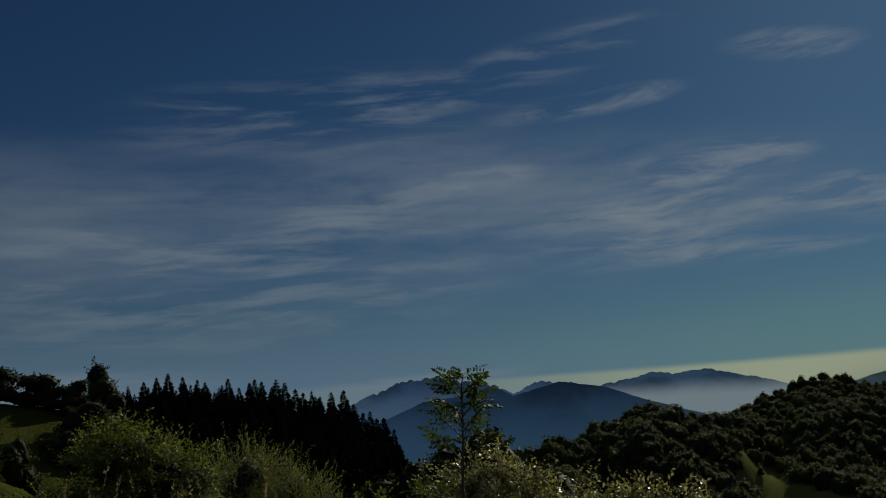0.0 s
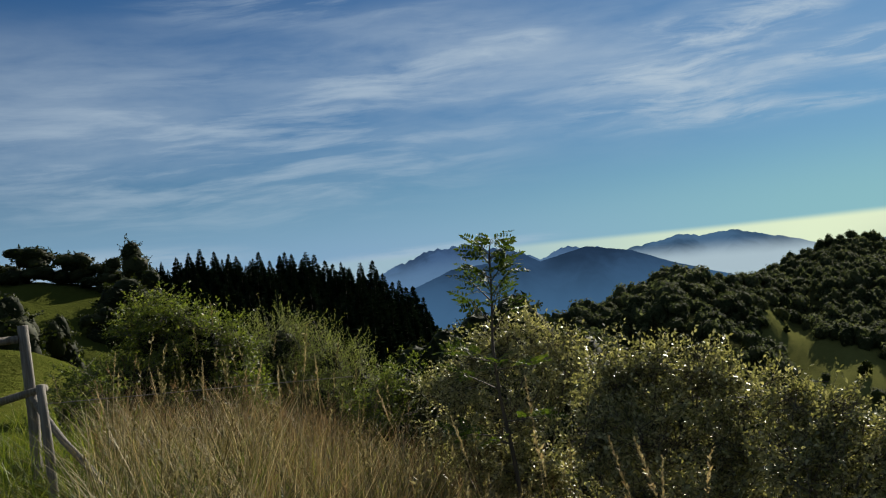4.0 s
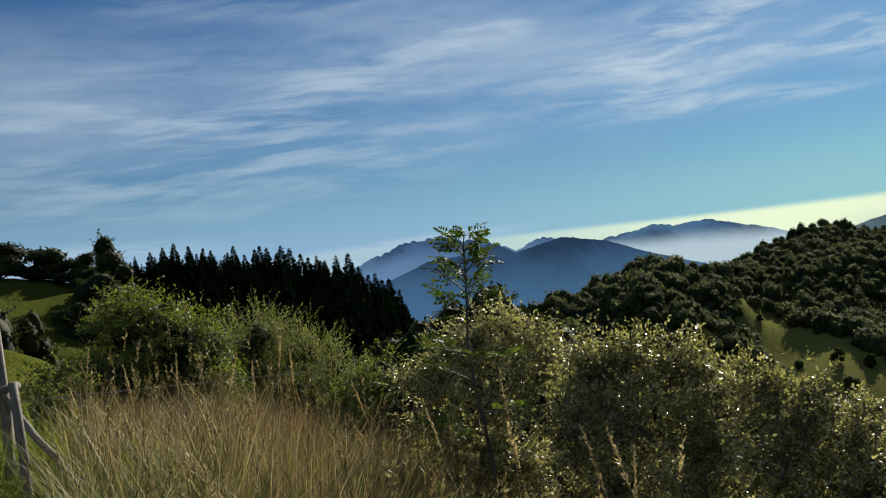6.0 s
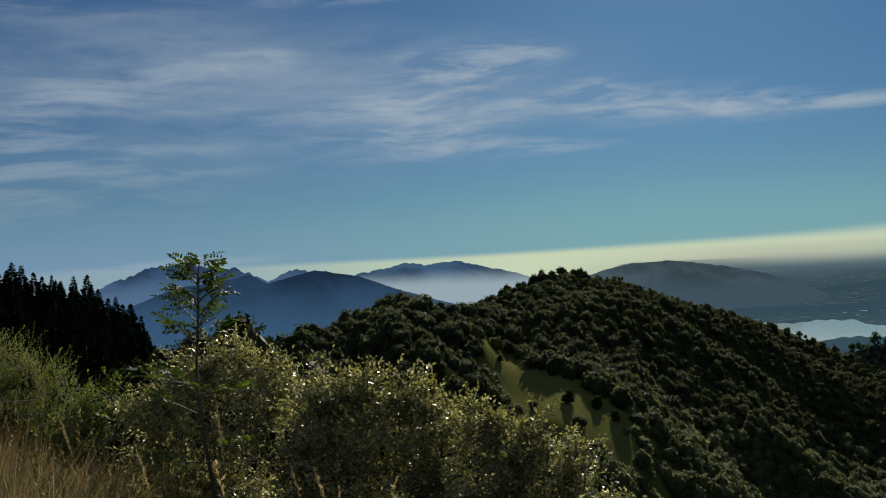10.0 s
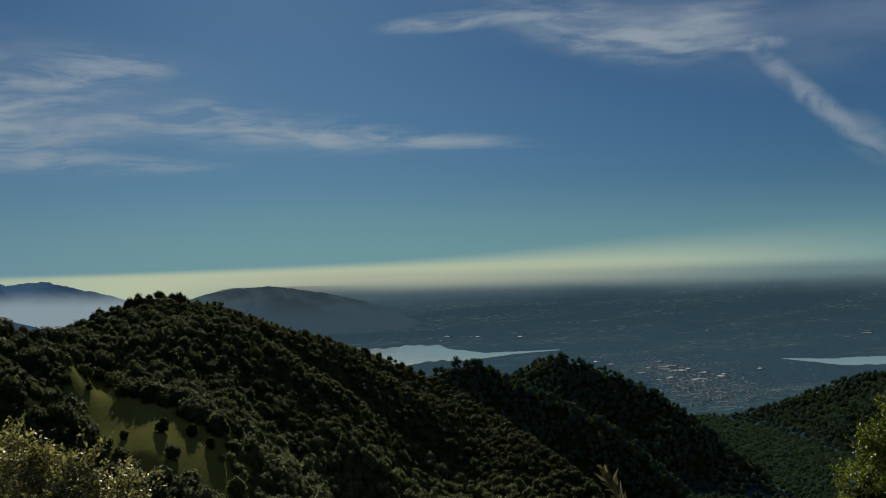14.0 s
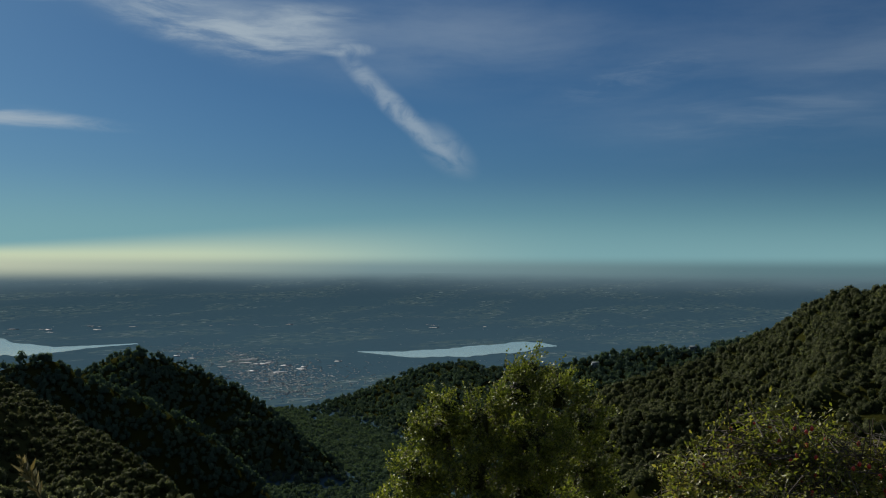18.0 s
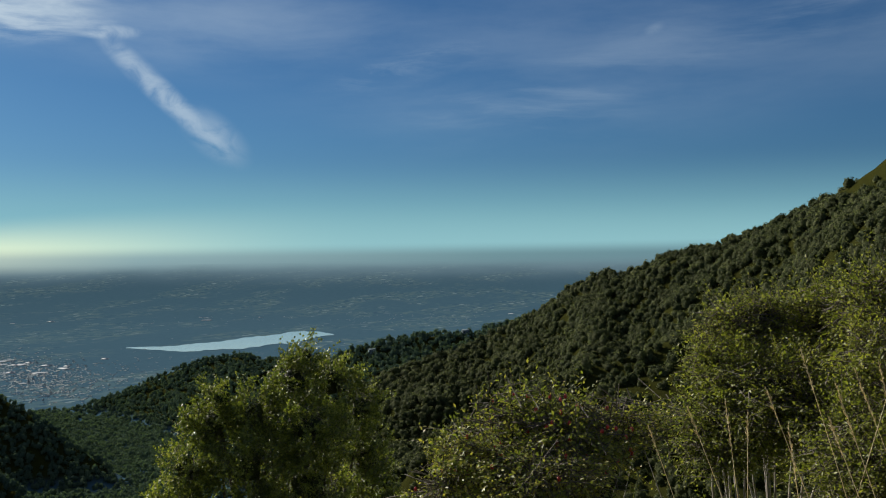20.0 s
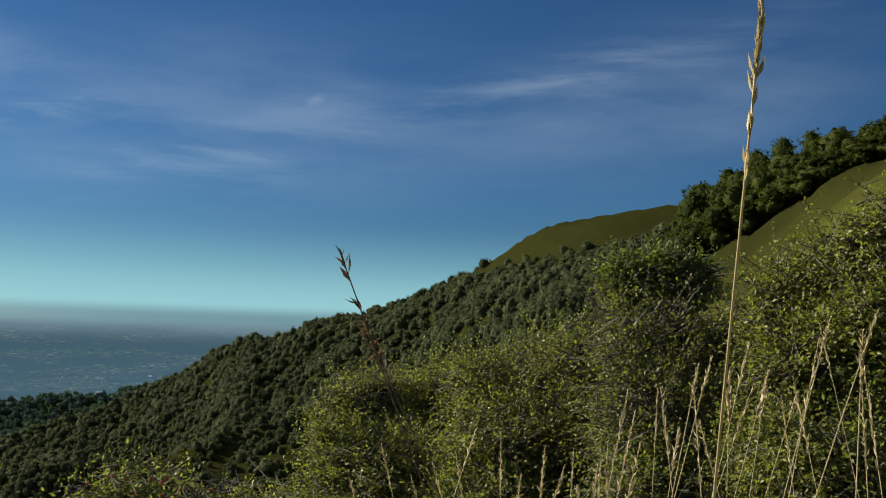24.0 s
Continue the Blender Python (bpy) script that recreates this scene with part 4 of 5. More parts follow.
def foliage(blobs, n_twigs, per_twig, leaf, rg, upward=0.35, shell=0.45, slim=0.5, spread=0.9, spray=0.25, flutter=0.45, bunch=9, layer=1.0):
    """Leafy sprays over the outside of a cluster of egg-shaped blobs (x, y, z, rx, ry, rz); the leaves of a spray lie in one tilted layer. Gives leaf and twig arrays."""
    blobs = np.array(blobs, float)
    skin = blobs[:, 3] * blobs[:, 4] + blobs[:, 4] * blobs[:, 5] + blobs[:, 3] * blobs[:, 5]
    sprays = max(12, n_twigs // bunch)
    tries = sprays * 4
    pick = rg.choice(len(blobs), tries, p=skin / skin.sum())
    d = unit(rg.normal(size=(tries, 3)))
    rad = 1.0 - (1.0 - shell) * rg.random(tries) ** 1.6
    at = blobs[pick, :3] + d * rad[:, None] * blobs[pick, 3:]
    buried = np.min(np.linalg.norm((at[:, None] - blobs[None, :, :3]) / blobs[None, :, 3:], axis=2) + 9.0 * (np.arange(len(blobs))[None] == pick[:, None]), axis=1)
    keep = np.argsort(buried < 0.72, kind="stable")[:sprays]
    at, d = at[keep], d[keep]
    nrm = unit(np.array([0, 0, layer]) + d * 0.55 + rg.normal(size=(sprays, 3)) * 0.35)
    out = d + [0, 0, upward] + rg.normal(size=(sprays, 3)) * 0.3
    out = unit(out - nrm * (np.sum(out * nrm, 1, keepdims=True) * 0.6 * layer))
    side = unit(np.cross(out, nrm))
    tuft = rg.integers(0, sprays, n_twigs)
    way = unit(out[tuft] + side[tuft] * rg.normal(size=(n_twigs, 1)) * 0.65 + nrm[tuft] * rg.normal(size=(n_twigs, 1)) * 0.22)
    base = at[tuft] + (side[tuft] * rg.normal(size=(n_twigs, 1)) + out[tuft] * rg.normal(size=(n_twigs, 1)) + nrm[tuft] * rg.normal(size=(n_twigs, 1)) * 0.35) * spray * 0.33
    length = spray * rg.uniform(0.5, 1.2, n_twigs)
    base = base - way * (length * 0.5)[:, None]
    tip = base + way * length[:, None]
    tv = sticks((base - way * length[:, None] * 0.6)[::2], tip[::2], 0.0030, 0.0010)
    s = np.tile(np.linspace(0.05, 1.0, per_twig), n_twigs)
    who = np.repeat(np.arange(n_twigs), per_twig)
    hand = np.where(np.arange(len(who)) % 2 == 0, 1.0, -1.0)[:, None]
    up = nrm[tuft][who]
    along = unit(way[who] * 0.55 + np.cross(way[who], up) * hand * 0.8 * spread + rg.normal(size=(len(who), 3)) * 0.4 * spread)
    size = leaf * rg.uniform(0.6, 1.25, len(who))
    lv = leaves(base[who] + way[who] * (s * length[who])[:, None], along, up + rg.normal(size=(len(who), 3)) * flutter, size, size * slim, 0.16)
    return lv, tv


def limbs(base, blobs, count, rg, thick=0.03, sides=5):
    """Stems that rise from the foot and bend out into the blobs."""
    out = []
    blobs = np.array(blobs, float)
    for i in range(count):
        b = blobs[i % len(blobs)]
        end = b[:3] + rg.uniform(-0.6, 0.6, 3) * b[3:]
        foot = np.array(base) + [rg.uniform(-0.12, 0.12), rg.uniform(-0.12, 0.12), -0.1]
        mid = foot * 0.5 + end * 0.5 + rg.normal(size=3) * 0.08 * np.linalg.norm(end - foot)
        t = np.linspace(0, 1, 7)[:, None]
        pts = foot * (1 - t) ** 2 + mid * 2 * t * (1 - t) + end * t ** 2
        out.append(tube(pts, np.linspace(thick, thick * 0.18, 7) * rg.uniform(0.6, 1.1), sides, False))
    return out


def shrub(name, foot, blobs, twigs, per_twig, leaf, mat, label, category, seed, bark=None, stems=10, thick=0.02, heart=0.0, **how):
    rg = np.random.default_rng(seed)
    ob = thing(name, foot, label, category)
    blobs = [(b[0] - foot[0], b[1] - foot[1], b[2] - foot[2], *b[3:]) for b in blobs]
    lv, tv = foliage(blobs, twigs, per_twig, leaf, rg, **how)
    for one in limbs((0, 0, 0), blobs, stems, rg, thick):
        part("stem", mesh_of("stem", *one, bark or M_BARK), ob)
    part("twigwork", mesh_of("twigwork", *tv, M_BARK), ob)
    part("foliage", mesh_of("foliage", *lv, mat), ob)
    # dark leafy cores added inside the blobs: they close gaps and imitate inner shade
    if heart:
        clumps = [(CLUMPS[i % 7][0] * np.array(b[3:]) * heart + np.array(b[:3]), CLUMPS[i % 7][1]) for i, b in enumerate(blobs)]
        part("shade_core", mesh_of("shade_core", *joined(*clumps), M_HILL), ob, "added dark core that stands in for the shade between leaves")
    return ob


def stand(az):
    """Where the viewer's eye is while looking that way."""
    return (float(np.interp(az, [-5, 12, 30, 45, 60, 85, 105], [0.0, 0.09, 0.24, 0.34, 0.39, 0.41, 0.48])), float(np.interp(az, [-5, 12, 30, 45, 60, 85, 105], [0.43, 0.44, 0.36, 0.26, 0.19, 0.12, 0.04])))


def spot(az, r, el):
    """A point at a bearing and elevation from the eye."""
    a = radians(az)
    x, y = stand(az)
    return (r * math.sin(a) + x, r * math.cos(a) + y, EYE + r * math.tan(radians(el)))


def blob(az, r, el, half_az, half_el, deep=None):
    x, y, z = spot(az, r, el)
    w, h = r * math.tan(radians(half_az)), r * math.tan(radians(half_el))
    return (x, y, z, w, deep or w, h)


def foot_at(az, r):
    x, y, z = spot(az, r, 0)
    return (x, y, float(height(x, y)))


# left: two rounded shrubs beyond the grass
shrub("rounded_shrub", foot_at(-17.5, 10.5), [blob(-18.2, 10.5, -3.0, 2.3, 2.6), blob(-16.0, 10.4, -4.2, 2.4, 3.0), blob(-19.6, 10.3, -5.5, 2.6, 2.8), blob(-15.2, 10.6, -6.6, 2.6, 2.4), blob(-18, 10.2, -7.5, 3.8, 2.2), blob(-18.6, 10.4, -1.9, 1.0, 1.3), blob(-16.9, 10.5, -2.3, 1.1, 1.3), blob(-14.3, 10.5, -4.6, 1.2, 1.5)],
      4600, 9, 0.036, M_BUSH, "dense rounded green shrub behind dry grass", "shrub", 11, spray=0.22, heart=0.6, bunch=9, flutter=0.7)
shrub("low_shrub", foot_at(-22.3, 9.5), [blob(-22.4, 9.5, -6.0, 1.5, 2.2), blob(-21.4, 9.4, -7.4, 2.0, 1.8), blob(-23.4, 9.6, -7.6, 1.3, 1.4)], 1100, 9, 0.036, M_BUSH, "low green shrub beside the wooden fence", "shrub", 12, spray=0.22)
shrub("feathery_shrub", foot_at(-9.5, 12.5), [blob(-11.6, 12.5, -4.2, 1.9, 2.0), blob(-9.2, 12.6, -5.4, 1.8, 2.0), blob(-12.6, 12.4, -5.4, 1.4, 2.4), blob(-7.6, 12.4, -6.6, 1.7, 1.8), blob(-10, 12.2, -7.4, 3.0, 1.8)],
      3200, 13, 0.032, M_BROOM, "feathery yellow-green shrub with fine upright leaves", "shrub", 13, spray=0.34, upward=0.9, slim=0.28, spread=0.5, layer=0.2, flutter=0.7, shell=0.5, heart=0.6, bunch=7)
shrub("small_shrub", foot_at(-5.3, 9.5), [blob(-5.6, 9.5, -7.2, 1.2, 1.3), blob(-4.4, 9.6, -7.0, 1.0, 1.4), blob(-6.6, 9.2, -8.4, 1.5, 1.3)], 900, 9, 0.034, M_BUSH, "small dark shrub in the gap between larger ones", "shrub", 14, spray=0.2)

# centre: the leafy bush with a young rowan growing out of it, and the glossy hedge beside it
# two dark leafy backings, added so that gaps in the bushes look shaded
shrub("dark_backing", foot_at(3.0, 9.4), [blob(-2.6, 9.4, -8.2, 2.2, 2.0), blob(1.0, 9.4, -7.4, 2.4, 2.2), blob(4.4, 9.4, -7.8, 2.2, 2.2), blob(1.0, 9.2, -10.4, 5.0, 2.6), blob(6.6, 9.4, -9.2, 2.0, 2.2)],
      1500, 8, 0.045, M_HILL, "added dark leafy backing in place of the shade behind sunlit bushes", "thicket", 24, spray=0.25, heart=0.85, stems=10, bunch=8)
shrub("dark_backing", foot_at(12.5, 8.8), [blob(9.6, 8.8, -9.6, 2.2, 2.0), blob(13.0, 8.8, -10.4, 2.2, 2.0), blob(16.0, 8.8, -11.8, 2.0, 1.9), blob(12.4, 8.6, -12.8, 5.0, 2.4), blob(18.4, 8.8, -13.6, 1.6, 1.8)],
      1500, 8, 0.045, M_HILL, "added dark leafy backing on the falling slope in place of shade behind glossy bushes", "thicket", 25, spray=0.25, heart=0.85, stems=10, bunch=8)
shrub("leafy_bush", foot_at(0.5, 6.9), [blob(0.3, 6.9, -5.4, 2.0, 1.9, 0.17), blob(2.6, 7.0, -5.4, 1.9, 1.7, 0.17), blob(-1.9, 6.8, -6.6, 1.7, 1.7, 0.17), blob(4.1, 6.9, -7.0, 1.4, 2.0, 0.17), blob(0.8, 6.7, -8.8, 3.4, 2.6, 0.17), blob(-2.4, 6.7, -9.4, 1.6, 2.4, 0.17), blob(1.2, 6.6, -12.2, 3.6, 2.6, 0.17), blob(-3.4, 6.8, -7.3, 1.1, 1.1, 0.17), blob(-0.2, 6.8, -11.6, 2.4, 2.6, 0.17)],
      2500, 10, 0.030, M_GLOSSY, "broad bush with small glossy grey-green leaves", "bush", 21, spray=0.17, shell=0.2, bunch=6, stems=16, slim=0.5, flutter=0.85, upward=0.6, layer=0.8)
shrub("glossy_hedge", foot_at(9.5, 6.1), [blob(6.4, 6.2, -7.6, 2.0, 1.9, 0.17), blob(8.6, 6.2, -7.4, 1.6, 1.9, 0.17), blob(10.9, 6.1, -7.7, 1.6, 1.8, 0.17), blob(12.6, 6.1, -8.8, 1.5, 2.2, 0.17), blob(8.4, 5.9, -11.0, 3.4, 2.8, 0.17), blob(12.0, 5.9, -11.8, 2.4, 2.8, 0.17), blob(5.4, 6.0, -10.8, 1.8, 2.6, 0.17), blob(6.6, 5.8, -14.2, 3.2, 2.8, 0.17), blob(11.4, 5.7, -15.0, 3.4, 2.8, 0.17)],
      3100, 10, 0.030, M_GLOSSY, "dense bush with pale glossy leaves catching the sun", "bush", 22, spray=0.17, shell=0.2, bunch=6, stems=18, slim=0.5, flutter=0.85, upward=0.6, layer=0.8)
shrub("glossy_bush", foot_at(16.5, 5.6), [blob(14.9, 5.7, -9.5, 1.7, 1.9, 0.17), blob(17.0, 5.6, -10.3, 1.7, 1.8, 0.17), blob(19.0, 5.6, -12.0, 1.5, 1.9, 0.17), blob(15.6, 5.4, -13.0, 2.8, 2.6, 0.17), blob(19.6, 5.4, -14.6, 2.0, 2.0, 0.17), blob(21.2, 5.4, -15.0, 1.3, 1.6, 0.17), blob(17.6, 5.3, -16.2, 3.8, 2.4, 0.17)],
      1900, 10, 0.030, M_GLOSSY, "low spreading bush with pale glossy leaves", "bush", 23, spray=0.17, shell=0.2, bunch=6, stems=14, slim=0.5, flutter=0.85, upward=0.6, layer=0.8)


def feather_leaf(base, way, length, leaflets, rg):
    """One feather leaf: leaflet places, ways, upsides and sizes in pairs along a drooping rib."""
    way = unit(way)
    side = unit(np.cross(way, [0, 0, 1.0]))
    lift = unit(np.cross(side, way) + rg.normal(size=3) * 0.9)
    side = unit(np.cross(way, lift))
    at, along, up, size = [], [], [], []
    for q in np.linspace(0.22, 0.95, leaflets):
        p = base + way * length * q - np.array([0, 0, 0.22 * length * q * q])
        for w in (-1, 1):
            at.append(p), along.append(way * 0.5 + side * w - lift * 0.15 + rg.normal(size=3) * 0.12), up.append(lift + rg.normal(size=3) * 0.25), size.append(0.29 * length * (1.05 - 0.35 * q))
    at.append(base + way * length * 0.95 - np.array([0, 0, 0.2 * length])), along.append(way - [0, 0, 0.3]), up.append(lift), size.append(0.3 * length)
    return at, along, up, size


def rowan():
    """A young rowan: a thin bent stem, ascending branches in an open crown, and feather leaves in loose fans."""
    rg = np.random.default_rng(31)
    foot = foot_at(0.75, 6.1)
    line = [np.array(spot(a, 6.1, e)) - foot for a, e in ((0.75, -14.0), (0.45, -11.0), (0.05, -8.0), (-0.1, -5.2), (0.05, -3.0), (0.15, -1.2), (0.2, 0.3))]
    line = np.array([np.array([0, 0, -0.05])] + line)
    ob = thing("young_rowan", foot, "young rowan with feathery light green leaves growing through a bush", "tree")
    stem = [tube(line, np.linspace(0.017, 0.004, len(line)), 6, False)]
    got = [[], [], [], []]

    def bough(start, turn, rise, length, fans):
        way = unit(np.array([math.cos(turn), math.sin(turn), rise]))
        end = start + way * length
        stem.append(sticks(start[None], end[None], 0.005, 0.0018, 4))
        for i in range(fans):
            p = start + way * length * (0.35 + 0.65 * (i + 1) / fans)
            a = turn + (i % 2 * 2 - 1) * rg.uniform(0.2, 1.3)
            leaf = feather_leaf(p, np.array([math.cos(a), math.sin(a), rg.uniform(0.1, 0.9)]), rg.uniform(0.10, 0.145), 6, rg)
            stem.append(sticks(p[None], (p + unit(np.array([math.cos(a), math.sin(a), 0.3])) * 0.05)[None], 0.0015, 0.0008))
            for one, more in zip(got, leaf):
                one.extend(more)

    for i in range(16):
        s = i / 15
        p = line[4] + (line[7] - line[4]) * (0.30 + 0.70 * s) if i > 3 else line[4] + (line[5] - line[4]) * (0.4 + 0.2 * i)
        bough(p, i * 2.4 + 0.3, rg.uniform(0.5, 1.2), 0.22 - 0.12 * s, 8)
    for turn, e, reach in ((3.1, 3, 0.30), (3.4, 3, 0.34), (2.9, 2, 0.30), (3.6, 2, 0.36), (4.2, 2, 0.26), (5.6, 2, 0.30), (6.0, 3, 0.22), (4.7, 3, 0.18), (2.5, 3, 0.26)):
        bough(line[e] + (line[e + 1] - line[e]) * rg.uniform(0.1, 0.9), turn, rg.uniform(0.1, 0.7), reach, 7)
    at, along, up, size = (np.array(q) for q in got)
    part("stem", mesh_of("stem", *joined(*stem), M_BARK), ob, "thin grey-brown bent stem")
    part("foliage", mesh_of("foliage", *leaves(at, along, up, size, size * 0.46, 0.12), M_ROWAN), ob)


rowan()

# right: a bushy birch below the slope's edge, then a wild rose and tall scrub
tree_foot = foot_at(62.5, 15.2)
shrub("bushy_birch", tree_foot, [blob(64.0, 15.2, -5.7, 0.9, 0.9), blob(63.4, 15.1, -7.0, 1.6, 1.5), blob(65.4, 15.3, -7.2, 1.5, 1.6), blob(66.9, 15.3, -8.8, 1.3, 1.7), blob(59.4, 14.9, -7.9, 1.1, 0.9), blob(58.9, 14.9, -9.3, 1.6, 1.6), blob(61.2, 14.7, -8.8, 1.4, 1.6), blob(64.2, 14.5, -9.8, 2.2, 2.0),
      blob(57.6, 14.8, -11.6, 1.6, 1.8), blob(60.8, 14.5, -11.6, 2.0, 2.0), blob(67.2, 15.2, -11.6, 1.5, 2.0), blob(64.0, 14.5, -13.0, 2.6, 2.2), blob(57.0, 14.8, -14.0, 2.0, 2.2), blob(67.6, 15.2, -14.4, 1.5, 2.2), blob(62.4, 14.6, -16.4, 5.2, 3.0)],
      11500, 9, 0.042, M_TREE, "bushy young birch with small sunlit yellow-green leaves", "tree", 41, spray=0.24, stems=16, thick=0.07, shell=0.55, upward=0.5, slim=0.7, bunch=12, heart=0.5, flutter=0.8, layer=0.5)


def wild_rose():
    rg = np.random.default_rng(51)
    foot = foot_at(76, 4.6)
    blobs = [blob(75.4, 4.6, -9.4, 1.6, 1.2), blob(73.2, 4.5, -11.8, 2.0, 1.4), blob(78.0, 4.5, -9.8, 1.6, 1.3), blob(80.4, 4.5, -10.6, 1.8, 1.5), blob(76.4, 4.4, -13.0, 4.4, 2.2), blob(71.6, 4.5, -13.4, 1.6, 1.6), blob(82.0, 4.6, -10.0, 1.2, 1.4)]
    ob = shrub("wild_rose", foot, blobs, 2300, 8, 0.022, M_ROSE, "straggling wild rose with red hips and yellowing leaves", "bush", 52, bark=M_TWIG, stems=30, thick=0.009, spray=0.2, bunch=11, shell=0.5)
    bm = bmesh.new()
    bmesh.ops.create_icosphere(bm, subdivisions=1, radius=1.0)
    v = np.array([w.co[:] for w in bm.verts]) * [0.009, 0.009, 0.0125]
    f = [[w.index for w in q.verts] for q in bm.faces]
    bm.free()
    hip = mesh_of("rose_hip", v, f, M_HIP, True)
    b = np.array(blobs)
    for i in range(70):
        q = b[rg.integers(0, 6)]
        d = unit(rg.normal(size=3) + [0, -0.3, 0.35])
        h = part("rose_hip", hip, ob, "red hip" if i == 0 else "")
        h.location = q[:3] + d * q[3:] * rg.uniform(0.9, 1.12) - np.array(foot)


wild_rose()
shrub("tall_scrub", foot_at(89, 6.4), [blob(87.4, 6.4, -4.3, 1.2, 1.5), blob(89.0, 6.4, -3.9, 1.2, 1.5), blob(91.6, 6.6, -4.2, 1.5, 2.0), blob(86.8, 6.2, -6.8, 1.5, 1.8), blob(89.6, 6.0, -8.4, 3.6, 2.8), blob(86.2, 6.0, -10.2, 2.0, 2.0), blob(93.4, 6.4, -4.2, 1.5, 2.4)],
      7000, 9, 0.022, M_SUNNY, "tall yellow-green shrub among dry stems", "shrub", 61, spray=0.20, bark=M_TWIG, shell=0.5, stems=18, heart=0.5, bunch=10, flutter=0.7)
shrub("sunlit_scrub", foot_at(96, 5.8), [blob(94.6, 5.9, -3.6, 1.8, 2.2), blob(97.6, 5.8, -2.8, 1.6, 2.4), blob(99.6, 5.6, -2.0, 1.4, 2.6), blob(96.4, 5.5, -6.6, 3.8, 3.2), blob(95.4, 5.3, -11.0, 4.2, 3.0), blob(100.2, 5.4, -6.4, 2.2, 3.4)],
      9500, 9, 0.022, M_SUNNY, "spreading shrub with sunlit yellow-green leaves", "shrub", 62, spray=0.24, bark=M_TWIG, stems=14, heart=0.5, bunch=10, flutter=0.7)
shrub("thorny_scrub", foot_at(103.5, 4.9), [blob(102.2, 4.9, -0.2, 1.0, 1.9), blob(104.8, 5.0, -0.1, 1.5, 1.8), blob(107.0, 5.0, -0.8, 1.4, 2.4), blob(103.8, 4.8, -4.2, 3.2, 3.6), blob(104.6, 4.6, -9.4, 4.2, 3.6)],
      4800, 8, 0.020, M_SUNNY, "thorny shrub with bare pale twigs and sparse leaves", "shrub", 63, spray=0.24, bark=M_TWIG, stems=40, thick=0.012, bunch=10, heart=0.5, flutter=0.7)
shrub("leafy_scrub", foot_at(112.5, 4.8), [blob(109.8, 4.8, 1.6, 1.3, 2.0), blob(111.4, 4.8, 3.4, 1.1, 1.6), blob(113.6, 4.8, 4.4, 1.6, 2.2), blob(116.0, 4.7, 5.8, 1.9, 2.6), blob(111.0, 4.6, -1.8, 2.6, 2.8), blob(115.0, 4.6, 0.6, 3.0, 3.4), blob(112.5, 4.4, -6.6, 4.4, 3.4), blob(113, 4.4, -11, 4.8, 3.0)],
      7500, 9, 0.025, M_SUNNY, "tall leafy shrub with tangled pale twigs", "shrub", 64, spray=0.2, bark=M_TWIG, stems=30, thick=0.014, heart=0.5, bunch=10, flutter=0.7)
shrub("green_sapling", foot_at(103.6, 5.3), [blob(102.2, 5.3, 2.9, 0.7, 0.6), blob(103.6, 5.3, 3.3, 0.8, 0.7), blob(105.1, 5.3, 3.0, 0.8, 0.6), blob(103.6, 5.3, 1.9, 1.3, 0.7)],
      7500, 7, 0.025, M_BUSH, "upright sapling with broad fresh green leaves", "shrub", 65, spray=0.16, stems=8, thick=0.012, bunch=8, shell=0.6)


def broadleaf(az, r, top_el, half_az, label, group, seed, mat, name="hedgerow_tree", grown=0.0):
    """A middle-distance broadleaf tree: trunk, limbs and a crown of many clumps."""
    rg = np.random.default_rng(seed)
    x, y, z = on_ground(az, r)
    tall = grown or max(1.6, EYE + r * math.tan(radians(top_el)) - z)
    w = r * math.tan(radians(half_az))
    blobs = [(rg.uniform(-0.5, 0.5) * w, rg.uniform(-0.5, 0.5) * w, tall * rg.uniform(0.35, 0.74), w * rg.uniform(0.4, 0.6), w * rg.uniform(0.4, 0.6), tall * rg.uniform(0.18, 0.26)) for i in range(5)]
    blobs += [(math.cos(i * 1.6 + 1) * 0.45 * w, math.sin(i * 1.6 + 1) * 0.45 * w, tall * rg.uniform(0.16, 0.26), w * 0.55, w * 0.55, tall * 0.24) for i in range(4)]
    blobs.append((rg.uniform(-0.2, 0.2) * w, 0, tall * 0.80, w * 0.42, w * 0.42, tall * 0.17))
    ob = thing(name, (x, y, z - 0.05), label, "tree", group)
    lv, tv = foliage(blobs, 480, 6, min(0.02 * tall + 0.10, 0.20), rg, bunch=4, spray=min(0.07 * tall, 0.5), shell=0.8, slim=0.75, flutter=0.6)
    clumps = [lv]
    for b in blobs:
        cv, cf, cs = CLUMPS[rg.integers(0, 7)]
        clumps.append((cv * np.array(b[3:]) * 1.0 + np.array(b[:3]), cf))
    part("trunk", mesh_of("trunk", *joined(*limbs((0, 0, 0), blobs, 6, rg, 0.025 * tall)), M_STEM), ob)
    part("crown", mesh_of("crown", *joined(*clumps), mat), ob)


for i, (az, r, el, w) in enumerate([(-24.5, 118, 2.9, 1.9), (-22.3, 118, 2.4, 1.4), (-20.9, 116, 1.7, 1.3), (-20.1, 114, 2.0, 1.2), (-19.3, 104, 2.85, 1.5), (-19.7, 96, 0.9, 2.3), (-18.5, 101, 1.3, 1.3), (-20.6, 90, -0.6, 1.4), (-22.9, 62, -0.6, 1.4), (-25.2, 60, 0.8, 2.2), (-26.8, 60, 1.6, 2.0), (-26.3, 122, 2.5, 1.8), (-28.5, 122, 2.6, 1.8), (-24.0, 64, -2.0, 0.9)]):
    broadleaf(az, r, el, w, "dark broadleaf tree on the edge of a pasture", "pasture trees", 100 + i, M_HILL)
